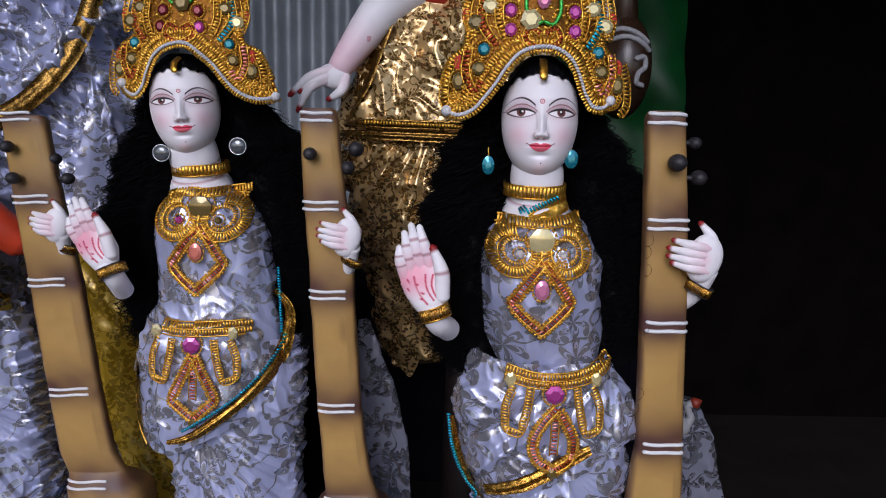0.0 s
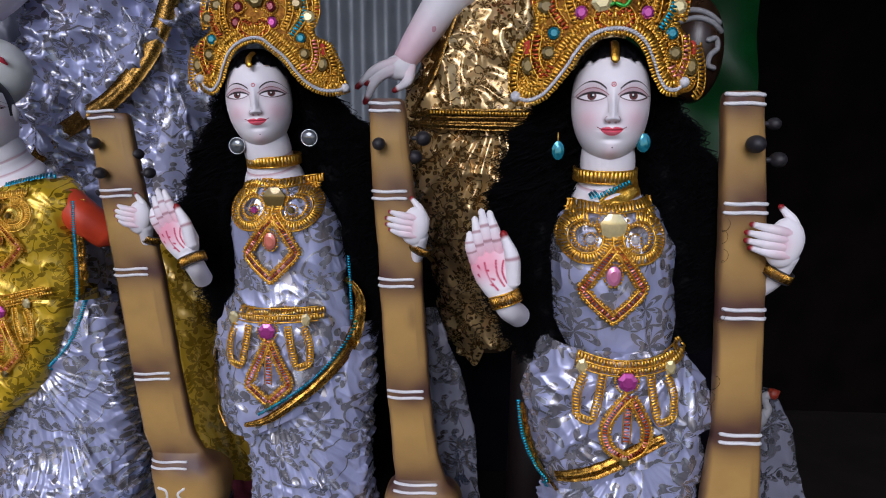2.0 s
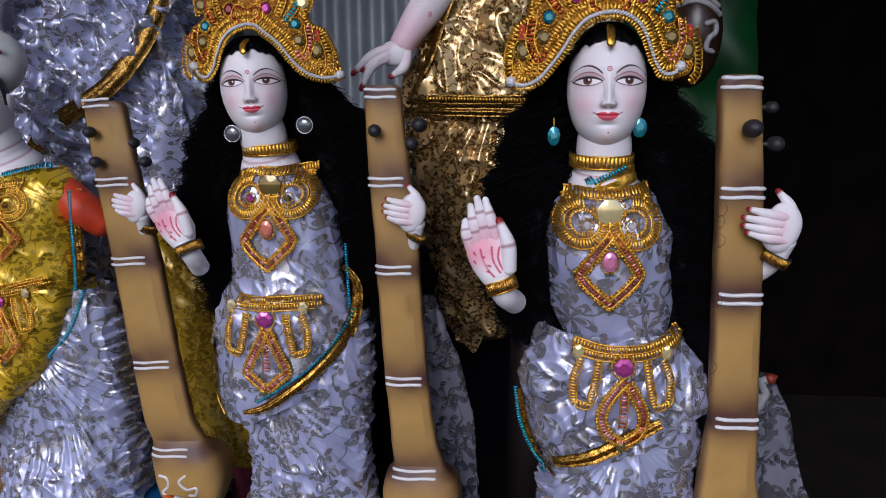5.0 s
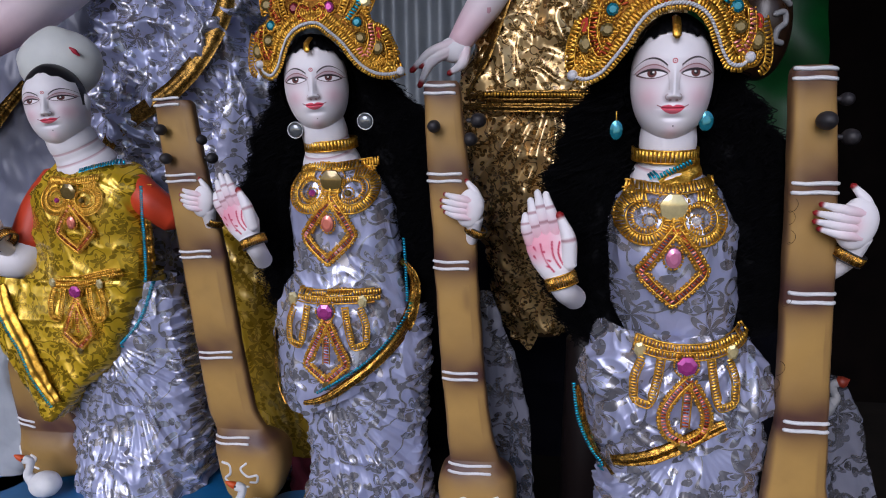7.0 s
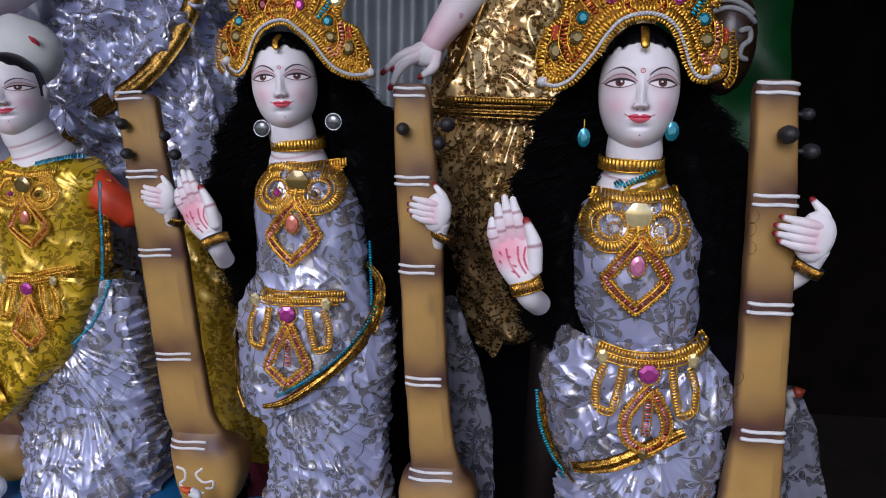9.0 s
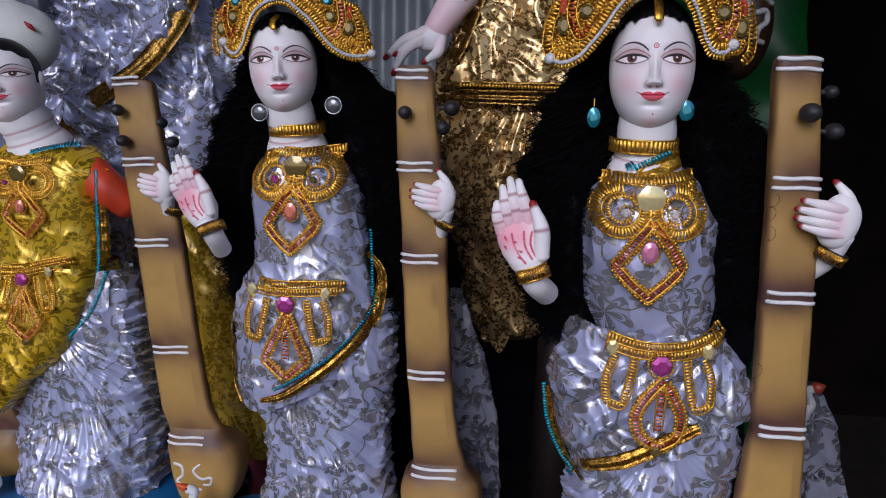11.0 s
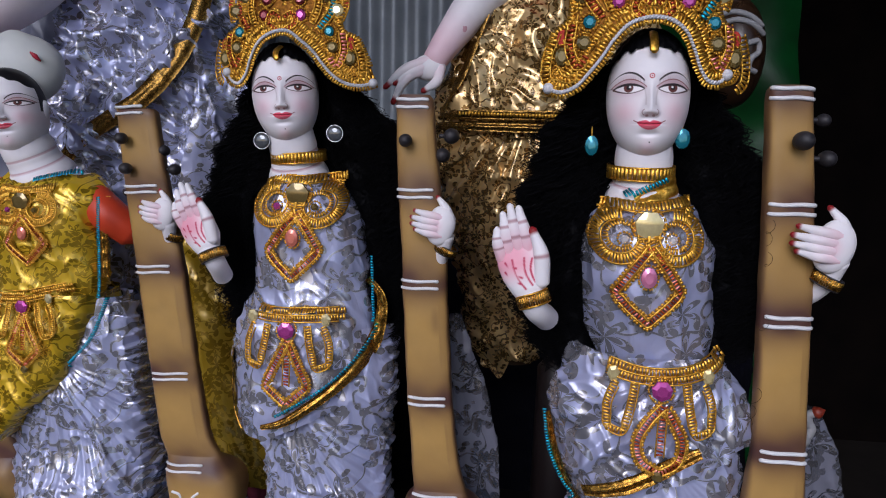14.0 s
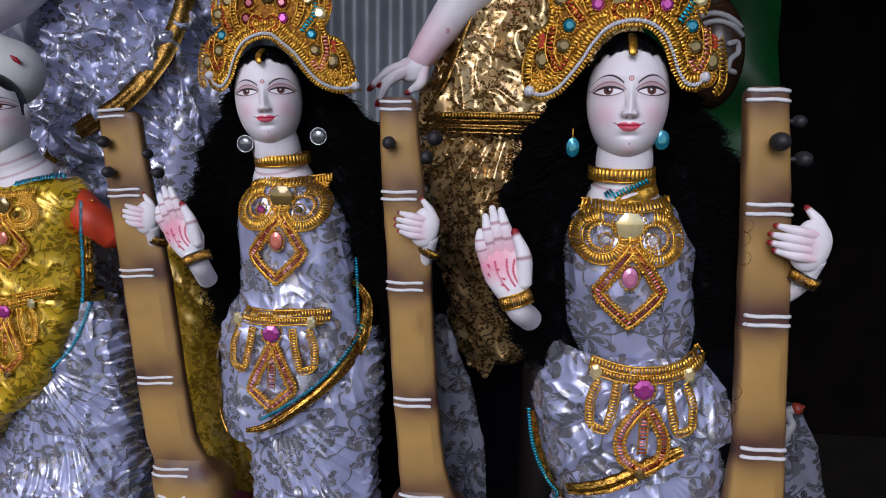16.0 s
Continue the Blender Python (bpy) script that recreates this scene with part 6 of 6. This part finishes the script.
# pale cloth and its gold edge beside the yellow figure
back_cloth = Body(smooth_rows(rows_of([((-1.731, 1.680), (-1.204, 1.652), 2.02, 0.05), ((-1.866, 1.050), (-1.251, 1.047), 2.02, 0.06), ((-1.967, 0.617), (-1.327, 0.634), 2.02, 0.06), ((-2.115, -0.170), (-1.417, -0.111), 2.02, 0.06)])))
GREYCLOTH = plain("grey_satin", (0.22, 0.23, 0.31), (0.15, 0.16, 0.22), 0.38, scale=6, bump=0.2)
ob = thing("hanging_sheet", ((-1.725, -0.137)[0], 2.02, 0), "plain grey-lilac satin cloth with a gold edge", "cloth")
part("cloth", cloth(back_cloth, back_cloth.t[-1, 2], 0.02, 45, 0.012, 0.008, 41.0, 120, 200), GREYCLOTH, ob)
part("gold_edge", ribbon([(-1.412, 1.205), (-1.478, 1.144), (-1.542, 1.077), (-1.671, 0.967)], [0.03, 0.04, 0.04], back_cloth.front, 0.02, 1.0), DARKBAND, ob)

big_gold = Body(smooth_rows(rows_of([((-0.078, 1.678), (0.189, 1.674), 1.84, 0.09), ((-0.089, 1.429), (0.246, 1.427), 1.83, 0.10), ((-0.135, 1.275), (0.302, 1.275), 1.82, 0.11), ((-0.173, 1.152), (0.320, 1.154), 1.81, 0.11), ((-0.184, 1.064), (0.300, 1.067), 1.81, 0.11), ((-0.156, 0.908), (0.257, 0.914), 1.84, 0.11), ((-0.130, 0.748), (0.185, 0.754), 1.93, 0.10), ((-0.108, 0.595), (0.124, 0.601), 2.00, 0.09), ((-0.069, 0.525), (0.092, 0.530), 2.01, 0.08)])))
base_g = ((0.066, 0.174)[0], 1.84, 0.0)
g = Geo()
limb(g, [xyz((0.038, 1.470), 1.80), xyz((-0.055, 1.416), 1.76), xyz((-0.141, 1.308), 1.73), xyz((-0.175, 1.256), 1.72)], [0.058, 0.049, 0.034, 0.026], 22, (0.55, 0.95))
g.ball(xyz((-0.185, 1.242), 1.715), (0.036, 0.020, 0.027), 16, 20, 0, WHITE)
for a, b, c in (((-0.175, 1.258), (-0.236, 1.235), (-0.276, 1.199)), ((-0.175, 1.251), (-0.224, 1.227), (-0.256, 1.207)), ((-0.181, 1.242), (-0.230, 1.218), (-0.259, 1.167)), ((-0.160, 1.242), (-0.165, 1.214), (-0.195, 1.192))):
    finger(g, xyz(a, 1.71), xyz(b, 1.70), xyz(c, 1.70), 0.0115, 0.9, 0.25)
g.ball(xyz((-0.118, 1.325), 1.712), (0.016, 0.012, 0.018), 12, 16, 0, (0.66, 0.36, 0.42))
p = spline(np.array([(*xyz((0.067, 1.492), 1.80), 0.075), (*xyz((0.003, 1.449), 1.78), 0.075)]), 10)
g.tube(p[:, :3], p[:, 3], 20, 0, np.ones((10, 3)) * (0.45, 0.03, 0.015))
g.ball(xyz((0.124, 1.845), 1.84), (0.10, 0.10, 0.13), 20, 24, 0, WHITE)
g.tube([xyz((0.104, 1.751), 1.84), xyz((0.096, 1.609), 1.84)], [0.06, 0.09], 20, 0, WHITE)
S = big_gold.surface(np.linspace(big_gold.t[-1, 2], big_gold.t[0, 2], 30), 40)
S[..., :2] = (S[..., :2] - S[..., :2].mean(1, keepdims=True)) * 0.72 + S[..., :2].mean(1, keepdims=True)
g.grid(S, True, 0, np.ones((30, 40, 3)) * (0.04, 0.022, 0.01))
# leg painted near-black for the shade under the drape
g.tube([xyz((0.125, 0.559), 1.86), ((0.125, 0.559)[0], 1.88, 0.0)], [0.05, 0.06], 20, 0, (0.012, 0.008, 0.008))
limb(g, [xyz((0.227, 1.585), 1.84), xyz((0.338, 1.495), 1.86), xyz((0.436, 1.357), 1.86)], [0.06, 0.05, 0.03])
thing("large_statue", base_g, "large painted clay figure reaching down with one pale hand", "statue", geo=g, mats=CLAY)
zg = (-0.106, 1.133)[1]
upper = Body([tuple(r) for r in big_gold.t if r[2] > zg - 0.07])
lower = Body([tuple(r) for r in big_gold.t if r[2] < zg + 0.06])
sari("sari", "gold brocade sari with dark waistband on the large figure", base_g, [
    ("upper_drape", cloth(upper, upper.t[-1, 2], upper.t[0, 2], 12, 0.034, 0.010, 51.0, 180, 320, gather=(0.186, 1.749)), GOLDCLOTH),
    ("lower_drape", cloth(lower, lower.t[-1, 2], lower.t[0, 2], 14, 0.036, 0.008, 53.0, 200, 320, gather=(0.035, 1.165), hem=lambda x: lower.t[0, 2] + 0.03 * np.sin(x * 34) + 0.015 * np.sin(x * 90)), GOLDCLOTH)], [
    ("waistband", ribbon([(-0.176, 1.149), (-0.107, 1.145), (-0.017, 1.143), (0.096, 1.143)], [0.012, 0.022, 0.022, 0.022], big_gold.front, 0.026, 1.0), DARKBAND),
    ("waistband", ribbon([(-0.176, 1.124), (-0.106, 1.122), (-0.017, 1.120), (0.097, 1.118)], [0.012, 0.02, 0.022, 0.022], big_gold.front, 0.028, 2.0), DARKBAND),
    ("sequin_braid", braid(Geo(), spline([(-0.107, 1.145), (-0.005, 1.143), (0.090, 1.141)], 60), 0.008, 0.006, big_gold.front, 0.032), GOLD),
    ("slanted_band", ribbon([(-0.058, 1.406), (-0.094, 1.311), (-0.126, 1.226), (-0.168, 1.152)], [0.03, 0.034, 0.034, 0.02], big_gold.front, 0.024, 5.0), DARKBAND)])

# dark gourd of the large figure's veena, and the green sheet behind it
DARKVARNISH = plain("dark_varnish", (0.035, 0.017, 0.008), (0.018, 0.008, 0.005), 0.3, scale=12)
GREYWHITE = plain("greyed_white_paint", (0.30, 0.30, 0.31), (0.22, 0.22, 0.23), 0.6, scale=60)
gc = (0.454, 1.286)
ob = thing("large_veena", (gc[0], 1.80, gc[1] - 0.12), "dark varnished veena gourd with dull white painted bands", "veena")
a = np.linspace(0, np.pi, 30)[:, None]
b = np.linspace(0, 2 * np.pi, 40, endpoint=False)[None]
part("gourd", Geo().grid(np.stack([gc[0] + 0.062 * np.sin(a) * np.cos(b), 1.80 + 0.08 * np.sin(a) * np.sin(b), gc[1] + 0.115 * np.cos(a) + 0 * b], -1), True), DARKVARNISH, ob)
part("neck", Geo().tube([xyz((0.451, 1.356), 1.80), xyz((0.451, 1.471), 1.80), xyz((0.446, 1.669), 1.80)], [0.035, 0.022, 0.022], 16), DARKVARNISH, ob)
gfront = lambda x, z: 1.80 - 0.08 * np.clip(1 - ((np.asarray(x) - gc[0]) / 0.062) ** 2 - ((np.asarray(z) - gc[1]) / 0.115) ** 2, 0.0, 1) ** 0.5
for pts in ([(0.404, 1.354), (0.430, 1.361), (0.460, 1.352), (0.489, 1.333)], [(0.410, 1.338), (0.437, 1.343), (0.465, 1.335), (0.493, 1.316)], [(0.460, 1.296), (0.479, 1.300), (0.483, 1.281), (0.467, 1.265), (0.466, 1.246), (0.481, 1.241)]):
    part("painted_band", cord(Geo(), pts, 0.006, gfront, 0.002, 40, sides=8), GREYWHITE, ob)
g = Geo()
xs, zs = np.linspace(0.20, 0.80, 70), np.linspace(2.1, 0.0, 80)
X, Z = np.meshgrid(xs, zs)
Y = 2.35 + 0.03 * np.sin(X * 17 + 2 * np.sin(Z * 4)) + 0.012 * np.sin(Z * 23 + X * 9)
g.grid(np.stack([X, Y, Z], -1))
g.grid(np.stack([X, Y + 0.003, Z], -1))
thing("tarpaulin", (0.5, 2.35, 0.0), "dark green glossy plastic sheet hung behind the figures", "tarpaulin", geo=g, mats=TARP)

# sheer tails, yellow cloth, swans and dark bundles between the figures
# darker copy of the yellow foil; the shade behind the veena is coloured in
YELLOWSHADE = brocade("shaded_yellow_foil", (0.46, 0.29, 0.015), (0.30, 0.18, 0.010), 0.25, 0.5, scale=17, stem=(0.36, 0.22, 0.012), crinkle=0.35)
ORGANZA = brocade("sheer_organza", (0.30, 0.31, 0.40), (0.10, 0.10, 0.12), 0.1, 0.5, scale=13, crinkle=0.3)
ORGANZA.node_tree.nodes["Principled BSDF"].inputs["Alpha"].default_value = 0.55
for name, label, spec, y, mat, seed in (
        ("sari_tail", "sheer grey organza tail hanging beside the veena", [((-0.123, 0.735), (-0.093, 0.735)), ((-0.132, 0.609), (-0.050, 0.611)), ((-0.139, 0.479), (-0.018, 0.483)), ((-0.142, 0.263), (0.005, 0.269)), ((-0.143, 0.108), (0.018, 0.116))], 1.62, ORGANZA, 61),
        ("sari_tail", "sheer grey organza tail beside the tall veena", [((0.500, 0.640), (0.540, 0.640)), ((0.498, 0.560), (0.572, 0.560)), ((0.500, 0.400), (0.625, 0.400)), ((0.510, 0.220), (0.665, 0.220)), ((0.520, 0.0), (0.700, 0.0))], 1.45, ORGANZA, 63),
        ("sari_tail", "yellow foil cloth hanging behind the veena, coloured darker for shade", [((-0.835, 0.866), (-0.686, 0.868)), ((-0.836, 0.708), (-0.627, 0.714)), ((-0.796, 0.518), (-0.587, 0.528)), ((-0.728, 0.300), (-0.537, 0.314)), ((-0.706, 0.205), (-0.528, 0.220))], 1.82, YELLOWSHADE, 65),
        ("sari_tail", "dark silver brocade tail in shade", [((-0.726, 0.867), (-0.619, 0.869)), ((-0.725, 0.711), (-0.603, 0.715)), ((-0.712, 0.522), (-0.573, 0.529)), ((-0.704, 0.235), (-0.561, 0.246))], 1.92, SILVER, 67)):
    bd = Body(smooth_rows([(l[0], r[0], (l[1] + r[1]) / 2, y, 0.010) for l, r in spec]))
    thing(name, ((bd.t[0, 0] + bd.t[0, 1]) / 2, y, bd.t[0, 2]), label, "cloth", geo=cloth(bd, bd.t[-1, 2], bd.t[0, 2], 60, 0.006, 0.005, seed, 70, 120), mats=mat)

MAROON = plain("maroon_cloth", (0.16, 0.012, 0.03), (0.09, 0.008, 0.02), 0.85, scale=20, bump=0.5)
bd = Body(smooth_rows(rows_of([((-0.609, 0.609), (-0.489, 0.613), 1.95, 0.06), ((-0.658, 0.497), (-0.440, 0.508), 1.95, 0.10), ((-0.683, 0.325), (-0.419, 0.343), 1.95, 0.12), ((-0.704, 0.022), (-0.402, 0.052), 1.95, 0.13)])))
thing("folded_cloth", ((-0.564, 0.187)[0], 1.95, bd.t[0, 2]), "maroon folded cloth lying in shade behind the figures", "cloth", geo=cloth(bd, bd.t[-1, 2], bd.t[0, 2], 50, 0.01, 0.01, 71, 60, 90), mats=MAROON)
BEAK = plain("orange_paint", (0.70, 0.10, 0.015), (0.55, 0.07, 0.01), 0.45, scale=60)


def swan(c, y, u, flip, label, coat=WHITEPAINT, bill=1.0, beak=BEAK):
    """A small clay swan: round body, bent neck, orange beak. c: the middle of its body."""
    ob = thing("swan_figurine", (c[0], y, c[1] - 30 * u), label, "figurine", "clay swans")
    P = lambda x, z, d=0.0: (c[0] + flip * x * u, y + d * u, c[1] + z * u)
    b = Geo()
    th = np.linspace(0.02, np.pi - 0.02, 24)[:, None]
    ph = np.linspace(0, 2 * np.pi, 40, endpoint=False)[None]
    S = np.stack([c[0] + 36 * u * np.sin(th) * np.cos(ph), y + 30 * u * np.sin(th) * np.sin(ph), c[1] + 29 * u * np.cos(th) + 0 * ph], -1)
    S[..., 2] += 1.6 * u * np.sin(ph * 7) * np.sin(th) ** 3
    b.grid(S, True)
    part("body", b, coat, ob)
    part("neck", Geo().tube(spline([P(-24, 8, -6), P(-33, 26, -8), P(-26, 44, -8), P(-24, 58, -8), P(-34, 64, -10)], 30), np.interp(np.arange(30), [0, 15, 29], [13 * u, 8 * u, 10 * u]), 14), coat, ob)
    part("beak", Geo().tube([P(-38, 66, -12), P(-46, 70, -14), P(-54, 74, -15)], [8 * u * bill, 6 * u * bill, 2.5 * u], 10), beak, ob, "orange beak")
    e = Geo()
    e.ball(P(-33, 68, -20), 2.2 * u, 6, 8)
    part("eye", e, BLACKKNOB, ob)
    return ob


swan(((-1.181, 0.251)[0], PLINTH + 0.034), 1.575, 0.00108, 1, "small white clay swan with orange beak on the plinth")
swan(((-0.616, 0.267)[0], PLINTH + 0.034), 1.53, 0.00108, 1, "small white clay swan with orange beak before the veena")
# this swan's shade is put into its greyed coat and darkened beak
swan((0.498, 0.590), 1.44, 0.00075, -1, "clay swan beside the veena, white coat and thick orange beak darkened for shade", GREYWHITE, 1.9, plain("shaded_orange_paint", (0.22, 0.025, 0.008), (0.15, 0.015, 0.006), 0.5, scale=60))

# the next figure's pale dress and veena at the row's end
bd = Body(smooth_rows(rows_of([((-1.603, 0.739), (-1.308, 0.746), 1.72, 0.06), ((-1.645, 0.602), (-1.292, 0.614), 1.72, 0.08), ((-1.690, 0.410), (-1.292, 0.431), 1.72, 0.09), ((-1.736, 0.210), (-1.290, 0.241), 1.72, 0.09), ((-1.796, -0.110), (-1.358, -0.067), 1.72, 0.09)])))
PALE = plain("pale_distemper", (0.38, 0.41, 0.46), (0.30, 0.33, 0.38), 0.6, scale=12)
g = cloth(bd, bd.t[-1, 2], PLINTH, 26, 0.014, 0.004, 81, 90, 160)
thing("unfinished_statue", ((-1.550, 0.054)[0], 1.72, PLINTH), "unpainted pale plaster lower body of another figure", "statue", geo=g, mats=PALE)
veena("veena", "tan painted clay veena by the unfinished figure", [((-1.372, 0.846)[0], (-1.268, 0.847)[0], (-1.325, 0.846)[1]), ((-1.347, 0.612)[0], (-1.228, 0.616)[0], (-1.360, 0.612)[1]), ((-1.335, 0.475)[0], (-1.193, 0.482)[0], (-1.381, 0.473)[1]), ((-1.320, 0.351)[0], (-1.160, 0.360)[0], (-1.400, 0.346)[1]), ((-1.324, 0.271)[0], (-1.145, 0.283)[0], (-1.413, 0.265)[1])], 1.66, (*(-1.233, 0.261), 0.0703, 0.0703),
      [((-1.354, 0.524)[0], (-1.311, 0.526)[0], (-1.374, 0.523)[1], -0.08), ((-1.316, 0.351)[0], (-1.266, 0.354)[0], (-1.400, 0.346)[1], -0.15)], [], ((-1.245, 0.162)[0], 1.7, PLINTH), [[(-1.310, 0.280), (-1.302, 0.264), (-1.311, 0.247), (-1.302, 0.237)], [(-1.268, 0.266), (-1.256, 0.259), (-1.269, 0.234), (-1.254, 0.227)]], seed=21, tone=0.8)
plinth(((-1.550, 0.054)[0], 1.74), 0.27, 0.20, "blue painted plinth under the unfinished figure")

# near-black sheet added in place of the shade across the tin wall's foot
GAPSHADE = plain("gap_shade_black", (0.004, 0.004, 0.007), (0.002, 0.002, 0.004), 0.9, scale=10, bump=0.4, spec=0.05)
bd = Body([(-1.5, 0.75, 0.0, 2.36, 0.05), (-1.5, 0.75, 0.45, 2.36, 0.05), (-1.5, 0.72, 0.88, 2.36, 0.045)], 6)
thing("hanging_sheet", (-0.4, 2.36, 0.0), "near-black sheet added for the shade at the foot of the tin wall", "cloth", geo=cloth(bd, 0.88, 0.0, 30, 0.012, 0.008, 91, 60, 220), mats=GAPSHADE)
